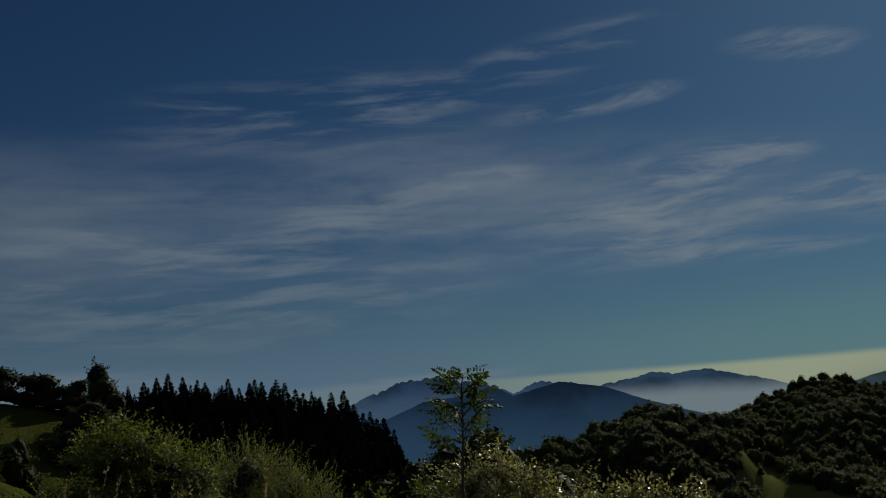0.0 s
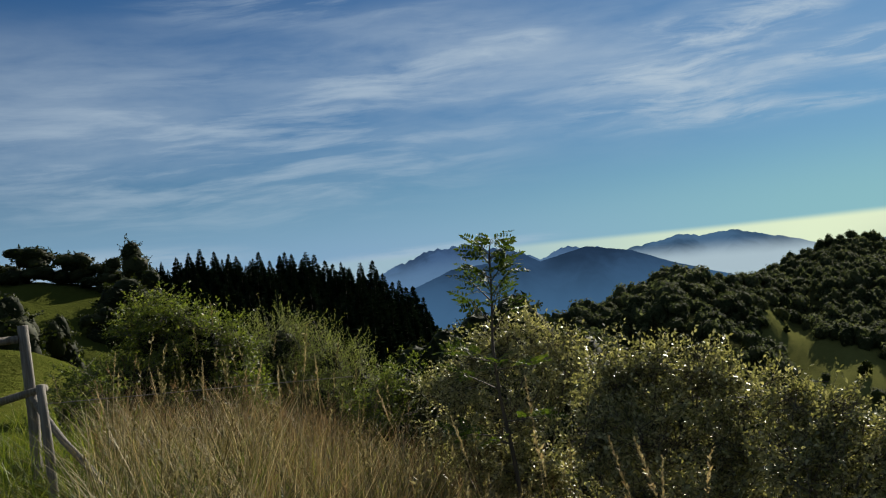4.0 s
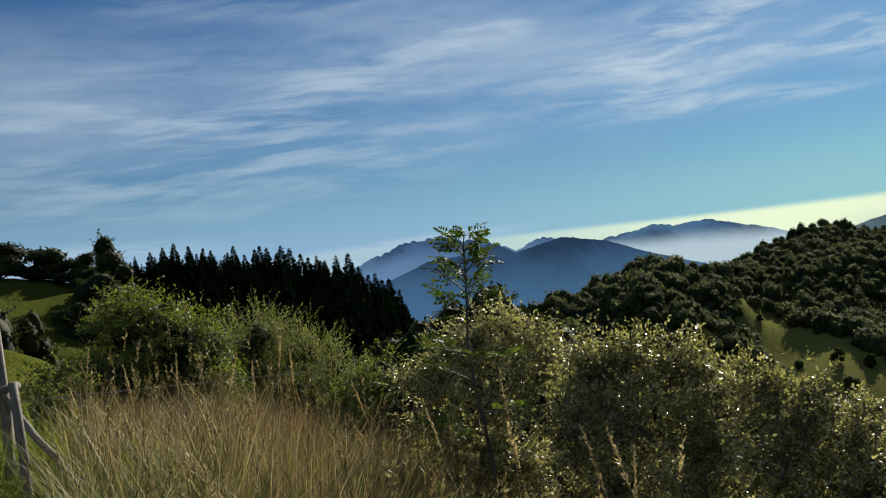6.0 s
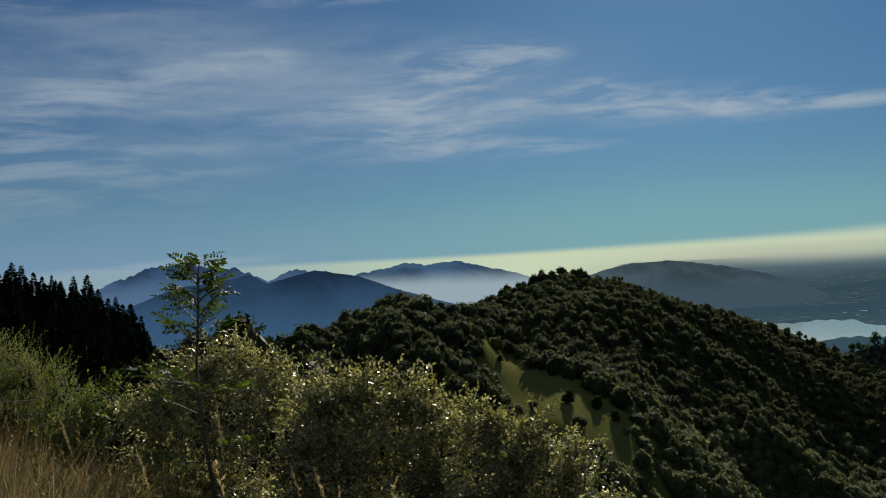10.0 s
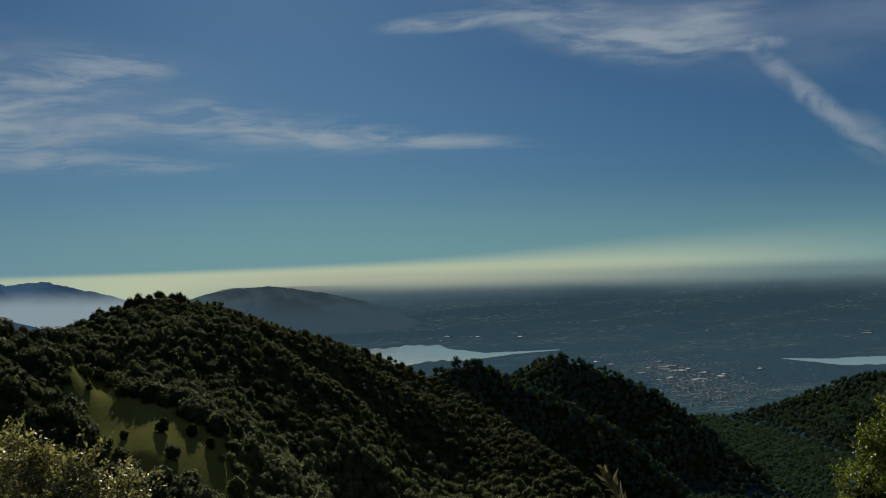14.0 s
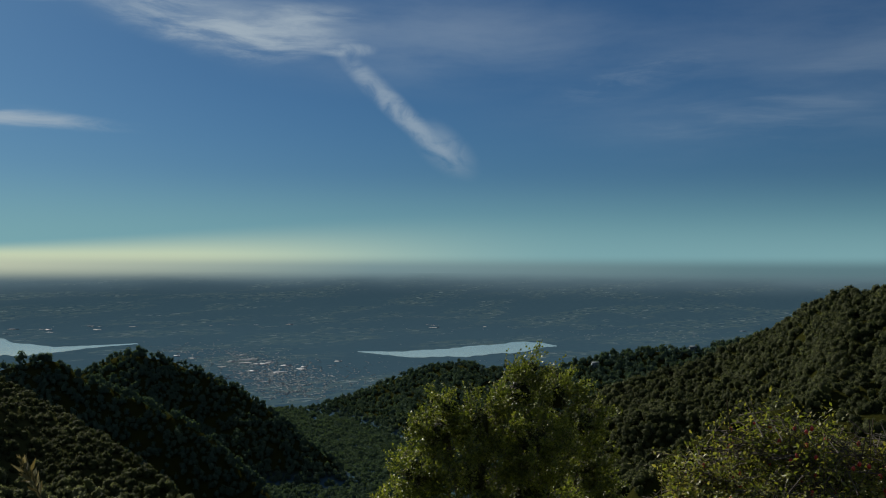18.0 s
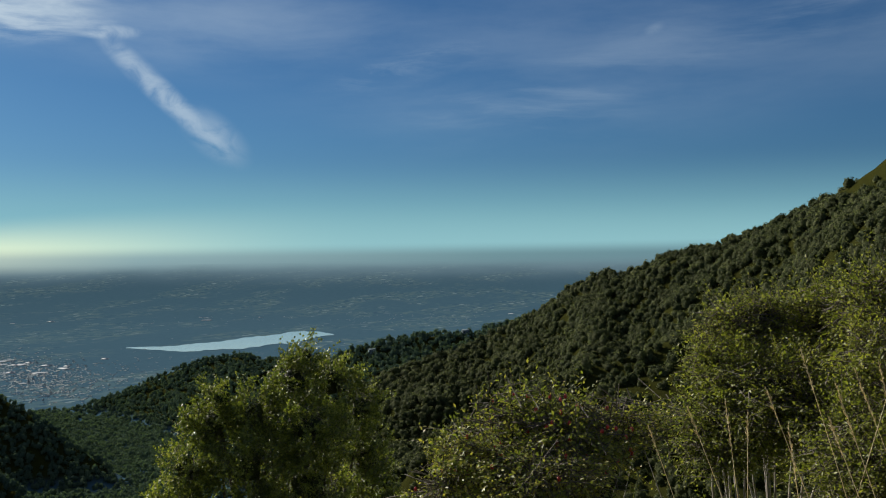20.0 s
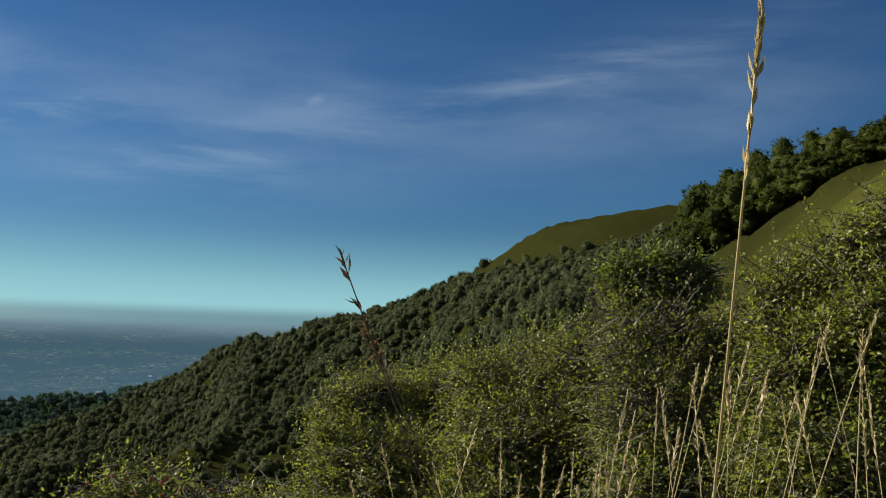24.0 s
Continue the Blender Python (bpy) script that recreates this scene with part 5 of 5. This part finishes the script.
for i, (az, r, tall, w) in enumerate([(16.3, 318, 2.0, 0.22), (21.6, 280, 3.6, 0.36), (22.6, 277, 3.0, 0.3), (20.0, 277, 3.8, 0.4)]):
    broadleaf(az, r, 0, w, "lone round bush standing on the open pasture", "pasture bushes", 170 + i, M_SLOPE, "pasture_bush", tall)
for i, (az, r, el, w) in enumerate([(1.6, 70, -1.3, 4.2), (4.0, 76, -2.7, 3.4), (-0.6, 72, -2.4, 3.6), (-2.6, 76, -3.2, 3.4)]):
    broadleaf(az, r, el, w, "round-crowned dark tree rising behind the bushes", "round trees", 130 + i, M_HILL, "round_tree")
crest_r = TABLES["near_slope"][0]
for i in range(36):
    az = 104.3 + 0.355 * i + random.uniform(-0.2, 0.2)
    row = i % 4
    sky = float(np.interp(az, [104.3, 104.9, 105.9, 107.1, 108.4, 109.9, 111.6, 113.3, 115.2, 118], [6.2, 7.7, 9.0, 9.5, 10.3, 10.9, 11.3, 11.3, 11.8, 13.2]))
    turf = float(np.interp(az, crest_r[:, 0], crest_r[:, 1]))
    r = float(np.interp(az, crest_r[:, 0], crest_r[:, 2])) + (8, 5, 3, 0.5)[row]
    broadleaf(az, r, turf + (sky - turf) * (1.0, 0.85, 0.66, 0.45)[row] + random.uniform(-0.25, 0.1), random.uniform(1.2, 1.8), "bushy green tree at the top of a steep pasture", "slope trees", 140 + i, M_SLOPE)
# ---- the weathered fence on the left ----
def fence():
    ob = thing("fence", (-2.95, 6.77, float(height(-2.95, 6.77))), "weathered grey wooden fence of rough poles in grass", "fence")
    o = np.array(ob.location)

    def pole(name, pts, radii, label=""):
        part(name, mesh_of(name, *tube(np.array(pts) - o, radii, 10), M_WOOD), ob, label)

    pole("post", [(-2.97, 6.80, 0.2), (-2.95, 6.78, 0.8), (-2.97, 6.77, 1.385)], (0.037, 0.036, 0.033), "split round post with a flat top")
    pole("post", [(-2.62, 6.24, 0.15), (-2.62, 6.23, 0.6), (-2.64, 6.22, 1.045)], (0.029, 0.028, 0.026), "short thin post")
    pole("post", [(-2.50, 5.05, 0.1), (-2.50, 5.06, 0.7), (-2.56, 5.08, 1.42)], (0.028, 0.026, 0.022), "thin bent post")
    pole("rail", [(-4.6, 6.3, 1.22), (-3.8, 6.55, 1.28), (-2.99, 6.74, 1.30)], (0.028, 0.028, 0.026), "bleached rail with a sawn end")
    pole("rail", [(-4.3, 6.95, 0.70), (-3.4, 6.85, 0.86), (-2.83, 6.72, 0.98)], (0.026, 0.028, 0.024), "bleached rail with a sawn end")
    pole("brace", [(-2.93, 6.72, 0.92), (-2.62, 6.42, 0.68), (-2.18, 6.10, 0.36)], (0.020, 0.022, 0.022), "pale peeled slanting brace")
    a, b = np.array([[-2.62, 6.23, 0.93]]) - o, np.array([[-0.9, 6.9, 0.86]]) - o
    part("wire", mesh_of("wire", *sticks(a, b, 0.003, 0.003, 5), M_TWIG), ob, "rusty strand of wire")


fence()


# ---- grass ----
def blades(x, y, tall, lean, wide, rg, bend=0.5):
    """Tapered, bending grass blades of three segments."""
    n = len(x)
    z = height(x, y)
    a = rg.uniform(0, 6.283, n)
    d = np.stack([np.cos(a), np.sin(a), np.zeros(n)], 1) * lean[:, None]
    side = np.stack([-np.sin(a + rg.normal(size=n)), np.cos(a), np.zeros(n)], 1)
    base = np.stack([x, y, z - 0.03], 1)
    vs = []
    for s, w in ((0, 1.0), (0.4, 0.85), (0.75, 0.55)):
        p = base + d * s ** 1.8 + np.stack([np.zeros(n)] * 2 + [tall * (s - 0.12 * bend * s ** 3)], 1)
        vs += [p - side * (wide * w * 0.5)[:, None], p + side * (wide * w * 0.5)[:, None]]
    vs.append(base + d * 1.0 + np.stack([np.zeros(n)] * 2 + [tall * (1 - 0.12 * bend)], 1))
    v = np.stack(vs, 1)
    i = np.arange(n)[:, None] * 7
    f = np.concatenate([i + [0, 1, 3], i + [0, 3, 2], i + [2, 3, 5], i + [2, 5, 4], i + [4, 5, 6]], 1).reshape(-1, 3)
    return v.reshape(-1, 3), f


def seed_heads(tip, way, rg, length, grains, fat=0.008):
    """Loose panicles: little spikelets round the top of a stalk."""
    n = len(tip)
    who = np.repeat(np.arange(n), grains)
    s = np.tile(np.linspace(0, 1, grains), n)
    at = tip[who] - way[who] * (s * length)[:, None]
    along = way[who] + rg.normal(size=(len(who), 3)) * 0.42
    size = fat * 2.0 * rg.uniform(0.7, 1.4, len(who)) * (0.7 + 0.8 * np.sin(s * 3.0))
    return leaves(at, along, rg.normal(size=(len(who), 3)), size * 1.4, size * 0.5, 0.3)


def sward(name, label, mat, az_range, r_range, count, tall, seed, wide=(0.003, 0.007), lean=(0.06, 0.55), clump=0.0, heads=0):
    rg = np.random.default_rng(seed)
    az = np.radians(rg.uniform(*az_range, count))
    r = np.sqrt(rg.uniform(r_range[0] ** 2, r_range[1] ** 2, count))
    x, y = r * np.sin(az), r * np.cos(az) + 0.2
    if clump:
        cx, cy = np.round(x / clump) * clump, np.round(y / clump) * clump
        jit = 0.5 + 0.5 * np.sin(cx * 37.0 + cy * 91.0)
        x, y = x + (cx - x) * 0.45 * jit, y + (cy - y) * 0.45 * jit
    h = rg.uniform(*tall, count) * (0.75 + 0.35 * (0.5 + 0.5 * np.sin(x * 2.1 + 1.0) * np.cos(y * 1.7)))
    pieces = [blades(x, y, h, rg.uniform(*lean, count), rg.uniform(*wide, count), rg)]
    if heads:
        k = rg.choice(count, heads, replace=False)
        base = np.stack([x[k], y[k], height(x[k], y[k])], 1)
        a = rg.uniform(0, 6.283, heads)
        way = unit(np.stack([np.cos(a) * 0.22, np.sin(a) * 0.22, np.ones(heads)], 1))
        l = h[k] * rg.uniform(1.15, 1.5, heads)
        tip = base + way * l[:, None]
        pieces += [sticks(base, tip, 0.0018, 0.0009), seed_heads(tip, way, rg, 0.14, 22, 0.0055)]
    tagged(new(name, mesh_of(name, *joined(*pieces), mat)), label, "grass", kind="stuff")


sward("dry_grass", "tall straw-coloured dry grass", M_DRY, (-21.5, 3), (2.2, 7.2), 5200, (0.35, 0.85), 71, wide=(0.003, 0.009), lean=(0.05, 0.55), clump=0.5, heads=280)
sward("rust_grass", "rust-brown withered grass", M_RUST, (-14, 9), (2.6, 6.4), 5500, (0.38, 0.72), 72, clump=0.3, heads=40)
sward("green_grass", "short green grass among the dry stalks", M_TURF, (-32, 12), (1.8, 8.5), 11000, (0.16, 0.52), 73, wide=(0.004, 0.009))
sward("bank_grass", "dry grass along the edge of the bank", M_DRY, (-4, 26), (2.0, 4.2), 6500, (0.40, 0.82), 74, wide=(0.003, 0.010), lean=(0.08, 0.7), heads=90)
sward("slope_grass", "thin dry grass on the falling slope", M_TURF, (28, 84), (2.0, 9.0), 3800, (0.15, 0.40), 75)
sward("stalk_grass", "tall pale grass stalks between the bushes", M_DRY, (80, 122), (1.3, 4.4), 4200, (0.45, 0.90), 76, clump=0.4, heads=190, lean=(0.04, 0.34))
sward("pasture_grass", "green and brown grass below the shrubs", M_TURF, (78, 124), (1.2, 6.5), 4000, (0.15, 0.42), 77)


sward("straw_tufts", "arching pale straw blades standing out of the grass", M_STRAW, (-22, 8), (2.6, 6.6), 1700, (0.50, 1.0), 91, wide=(0.002, 0.006), lean=(0.12, 0.65), clump=0.7)
sward("rough_grass", "rough brown grass before the shrubs", M_RUST, (-21, 4), (6.6, 10.5), 6500, (0.30, 0.62), 95, wide=(0.004, 0.009), clump=0.4, heads=120)
sward("green_tufts", "fresh green blades between the straw", M_TURF, (-22, 14), (2.2, 6.2), 6800, (0.30, 0.66), 92, wide=(0.003, 0.008), lean=(0.1, 0.6), clump=0.5)
sward("hedge_straw", "pale straw before the foot of the bushes", M_STRAW, (0, 22), (2.4, 4.6), 800, (0.45, 0.85), 93, wide=(0.002, 0.006), lean=(0.1, 0.6), clump=0.5, heads=40)
sward("scrub_straw", "pale bent straw among the shrubs", M_STRAW, (78, 114), (2.1, 4.4), 1600, (0.80, 1.25), 94, wide=(0.002, 0.005), lean=(0.1, 0.8), clump=0.5, heads=0)


def tall_stalk(name, low, high, label, seed, head=0.3, grains=80, mat=None, bow=0.02, thick=0.0022, fat=0.012, loose=0.35):
    """One tall grass stalk with its seed head: stem, head and a withered leaf are parts."""
    rg = np.random.default_rng(seed)
    low, high = np.array(low), np.array(high)
    gz = float(height(low[0], low[1]))
    run = high - low
    foot = low + run * ((gz - low[2]) / run[2])
    gz = float(height(foot[0], foot[1]))
    foot[2] = gz - 0.02
    ob = thing(name, foot, label, "grass stalk", "tall grass stalks")
    t = np.linspace(0, 1, 14)[:, None]
    across = unit(np.cross(high - foot, [0, 0, 1.0]))
    pts = (high - foot) * t + across * bow * np.sin(t * 3.14159)
    part("stem", mesh_of("stem", *tube(pts, np.linspace(thick, thick * 0.4, 14), 6, False), mat or M_DRY), ob)
    total = np.linalg.norm(high - foot)
    way = unit(pts[-1] - pts[-3])
    s = np.sort(rg.random(grains))
    at = pts[-1] - way * (s * head)[:, None]
    along = way + rg.normal(size=(grains, 3)) * loose
    size = fat * rg.uniform(0.7, 1.5, grains) * (0.5 + 0.7 * np.sin(s * 2.8))
    part("seed_head", mesh_of("seed_head", *leaves(at, along, rg.normal(size=(grains, 3)), size * 2.2, size * 0.45, 0.3), mat or M_DRY), ob, "dry pointed seed head")
    k = pts[5]
    v, f = leaves(k[None], np.array([[across[0], across[1], 0.9]]), np.array([[0, 0, 1.0]]), [0.22], [0.006])
    part("blade", mesh_of("blade", v, f, mat or M_DRY), ob)


def near_point(t_eye, az, el, d):
    return np.array(t_eye) + np.array(direction(az, el)) * d


EYE_LATE, EYE_MID = (0.494, 0.027, 1.569), (0.27, 0.34, 1.556)
tall_stalk("grass_stalk", near_point(EYE_LATE, 106.9, -8.7, 0.75), near_point(EYE_LATE, 109.0, 18.5, 0.72), "tall straw-yellow grass stalk with a slender seed head", 81, 0.13, 70, M_STRAW, 0.008, 0.0021, 0.0055, 0.16)
tall_stalk("grass_stalk", near_point(EYE_LATE, 90.0, -7.0, 0.52), near_point(EYE_LATE, 85.5, 4.0, 0.52), "grass stalk with a dark rust-coloured plume", 82, 0.034, 16, M_PLUME, 0.004, 0.0008, 0.0036, 0.34)
tall_stalk("grass_stalk", near_point(EYE_LATE, 90.5, -7.0, 0.55), near_point(EYE_LATE, 86.9, 0.3, 0.55), "grass stalk with a loose dark rust-coloured plume", 86, 0.040, 70, M_PLUME, 0.004, 0.0008, 0.0032, 0.7)
tall_stalk("grass_stalk", near_point(EYE_MID, 46.5, -14.5, 1.25), near_point(EYE_MID, 44.3, -10.6, 1.3), "pale bent grass stalk with a feathery head", 83, 0.07, 50, None, 0.01, 0.0014, 0.007, 0.4)
for i in range(30):
    az = 99.0 + 0.56 * i + random.uniform(-0.5, 0.5)
    el = float(np.interp(az, [99, 103, 108, 112, 116], [-6.5, -3.0, -1.5, 0.0, 1.0])) + random.uniform(-3.0, 1.2)
    d = random.uniform(1.35, 2.3)
    tall_stalk("grass_stalk", near_point(EYE_LATE, az + random.uniform(-5.0, 3.5), el - 16, d * 0.97), near_point(EYE_LATE, az, el, d), "pale dry grass stalk with a narrow seed head", 200 + i, random.uniform(0.06, 0.17), 60, M_STRAW, random.uniform(-0.09, 0.10), random.uniform(0.0010, 0.0018), random.uniform(0.004, 0.006), random.uniform(0.12, 0.30))
for i, (az, el, d) in enumerate([(97.5, -6.6, 2.2), (95.0, -6.0, 2.4), (92.5, -7.2, 2.6), (90.0, -8.4, 2.4), (86.6, -8.8, 2.6), (84.6, -9.4, 2.8), (88.3, -6.8, 2.4), (91.2, -7.8, 2.5), (93.6, -5.8, 2.3), (85.6, -10.2, 2.6), (82.5, -9.8, 2.8), (80.2, -11.0, 2.7), (96.2, -8.2, 2.2), (98.6, -7.6, 2.1), (87.4, -11.0, 2.3), (89.4, -10.6, 2.2)]):
    tall_stalk("grass_stalk", near_point(EYE_LATE, az + random.uniform(-5, 5), el - 14, d * 0.97), near_point(EYE_LATE, az, el, d), "pale dry grass stalk with a narrow seed head", 240 + i, random.uniform(0.08, 0.16), 60, M_STRAW, random.uniform(-0.08, 0.1), 0.0017, 0.005, 0.25)
EYE_EARLY = (0.02, 0.43, 1.55)
for i, (az, el, d) in enumerate([(-16.4, -4.2, 4.6), (-13.2, -4.6, 4.2), (-12.4, -5.0, 4.0), (-10.6, -3.9, 5.2), (-10.2, -4.6, 5.0), (-19.2, -4.4, 4.8), (-20.8, -3.3, 6.0), (-3.0, -8.8, 3.6), (1.4, -7.0, 3.6), (5.6, -10.6, 2.8), (7.0, -10.9, 2.6), (8.4, -12.0, 2.5), (-7.0, -6.8, 4.2), (-22.0, -5.2, 5.2)]):
    tall_stalk("grass_stalk", near_point(EYE_EARLY, az + random.uniform(-1.0, 1.6), el - 8, d), near_point(EYE_EARLY, az, el, d), "pale dry grass stalk with a feathery head", 120 + i, random.uniform(0.12, 0.2), 110, M_STRAW, random.uniform(-0.12, 0.14), 0.002, 0.0055, 0.36)


# ---- the town on the plain ----
def box_arrays(x, y, z, w, d, h, turn, ridge):
    """House blocks with pitched roofs: verts, faces and which faces are roof."""
    n = len(x)
    co, si = np.cos(turn), np.sin(turn)
    corner = np.array([(-1, -1), (1, -1), (1, 1), (-1, 1)]) * 0.5
    vs = []
    for lift in (np.zeros(n) - 3, h):
        for cx, cy in corner:
            px, py = cx * w, cy * d
            vs.append(np.stack([x + px * co - py * si, y + px * si + py * co, z + lift], 1))
    for cx in (-0.5, 0.5):
        px = cx * w
        vs.append(np.stack([x + px * co, y + px * si, z + h + ridge], 1))
    v = np.stack(vs, 1)
    tri = [(0, 1, 5), (0, 5, 4), (1, 2, 6), (1, 6, 5), (2, 3, 7), (2, 7, 6), (3, 0, 4), (3, 4, 7), (4, 7, 8), (5, 9, 6), (4, 5, 9), (4, 9, 8), (6, 7, 8), (6, 8, 9)]
    f = (np.array(tri)[None] + (np.arange(n) * 10)[:, None, None]).reshape(-1, 3)
    return v.reshape(-1, 3), f, np.tile([0] * 10 + [1] * 4, n)


def town(name, label, count, spots, size, tall, roof, wall, seed, spread=1.0):
    rg = np.random.default_rng(seed)
    s = np.array(spots)
    k = rg.choice(len(s), count, p=s[:, 4] / s[:, 4].sum())
    az = s[k, 0] + rg.normal(size=count) * s[k, 2] * spread
    el = s[k, 1] + rg.normal(size=count) * s[k, 3] * spread
    r = (EYE - FLOOR) / np.tan(np.radians(np.clip(-el, 2.6, 9)))
    ok = r > 1330
    x, y = r * np.sin(np.radians(az)), r * np.cos(np.radians(az))
    z = height(x, y)
    ok &= z < FLOOR + 6
    x, y, z, n = x[ok], y[ok], z[ok], int(ok.sum())
    w = rg.uniform(*size, n)
    v, f, pick = box_arrays(x, y, z, w, w * rg.uniform(0.5, 0.9, n), rg.uniform(*tall, n), rg.choice([0.3, 0.3 + 1.57, 0.9], n) + rg.normal(size=n) * 0.1, w * roof)
    tagged(new(name, mesh_of(name, v, f, [wall, M_SHED if roof < 0.1 else M_ROOF], False, pick)), label, "town", kind="stuff")


town("town_houses", "pale houses of a town spread over the plain", 2000, [(47.5, -5.2, 1.4, 0.35, 3), (50.5, -6.6, 1.2, 0.5, 4), (49.0, -5.9, 1.5, 0.4, 4), (53.0, -6.2, 1.6, 0.5, 2), (44.5, -4.6, 1.0, 0.2, 1), (71, -3.6, 3, 0.25, 1.2), (58, -5.6, 3, 0.4, 0.8), (36, -3.2, 4, 0.2, 0.8), (60, -3.3, 6, 0.3, 1)],
     (1.8, 4.4), (0.3, 0.6), 0.11, M_WALL, 5)
town("town_halls", "large pale-roofed halls scattered over the plain", 320, [(46.8, -5.0, 1.6, 0.3, 0.3), (49.5, -5.6, 1.6, 0.4, 0.3), (40, -3.0, 4, 0.25, 2), (32, -2.75, 3, 0.2, 2), (50, -3.0, 7, 0.2, 1.5), (66, -2.8, 4, 0.2, 1.5), (75, -2.85, 3, 0.25, 1.2)],
     (9, 26), (0.5, 0.9), 0.03, M_WALL, 6)


def farmhouse(az, r, label):
    """A house on the wooded ridge: walls, roof, windows and chimney."""
    x, y, z = on_ground(az, r)
    ob = thing("house", (x, y, z + 2.2), label, "house", "ridge houses")
    ob.rotation_euler = (0, 0, radians(-az + 20))
    ob.scale = (0.5, 0.5, 0.5)
    h, w, d = 4.2, 11.0, 7.0
    v, f, pick = box_arrays(np.zeros(1), np.zeros(1), np.zeros(1), np.array([w]), np.array([d]), np.array([h]), np.zeros(1), np.array([2.0]))
    part("wall", mesh_of("wall", v, f[pick == 0], M_WALL), ob)
    roof = []
    for q in (-1, 1):
        a = np.array([[-w / 2 - 0.5, q * (d / 2 + 0.6), h - 0.3], [w / 2 + 0.5, q * (d / 2 + 0.6), h - 0.3], [w / 2 + 0.5, 0, h + 2.05], [-w / 2 - 0.5, 0, h + 2.05]])
        vv = np.concatenate([a, a + [0, 0, 0.25]])
        ff = np.array([(0, 1, 2, 3), (4, 5, 6, 7), (0, 1, 5, 4), (1, 2, 6, 5), (2, 3, 7, 6), (3, 0, 4, 7)])
        part("roof_slope", mesh_of("roof_slope", vv, ff, M_ROOF), ob, "tiled roof slope")
    for i in range(3):
        for q in (0.9, 2.8):
            cx = -3.5 + 3.5 * i
            vv = np.array([(cx - 0.5, -d / 2 - 0.05, q), (cx + 0.5, -d / 2 - 0.05, q), (cx + 0.5, -d / 2 - 0.05, q + 1.2), (cx - 0.5, -d / 2 - 0.05, q + 1.2), (cx - 0.5, -d / 2 + 0.05, q), (cx + 0.5, -d / 2 + 0.05, q), (cx + 0.5, -d / 2 + 0.05, q + 1.2), (cx - 0.5, -d / 2 + 0.05, q + 1.2)])
            part("window", mesh_of("window", vv, [(0, 1, 2, 3), (0, 1, 5, 4), (1, 2, 6, 5), (2, 3, 7, 6), (3, 0, 4, 7)], M_GLASS), ob, "dark window")


farmhouse(67.62, 838, "small pale house on a wooded ridge")
farmhouse(72.95, 846, "small pale house among trees on a ridge")
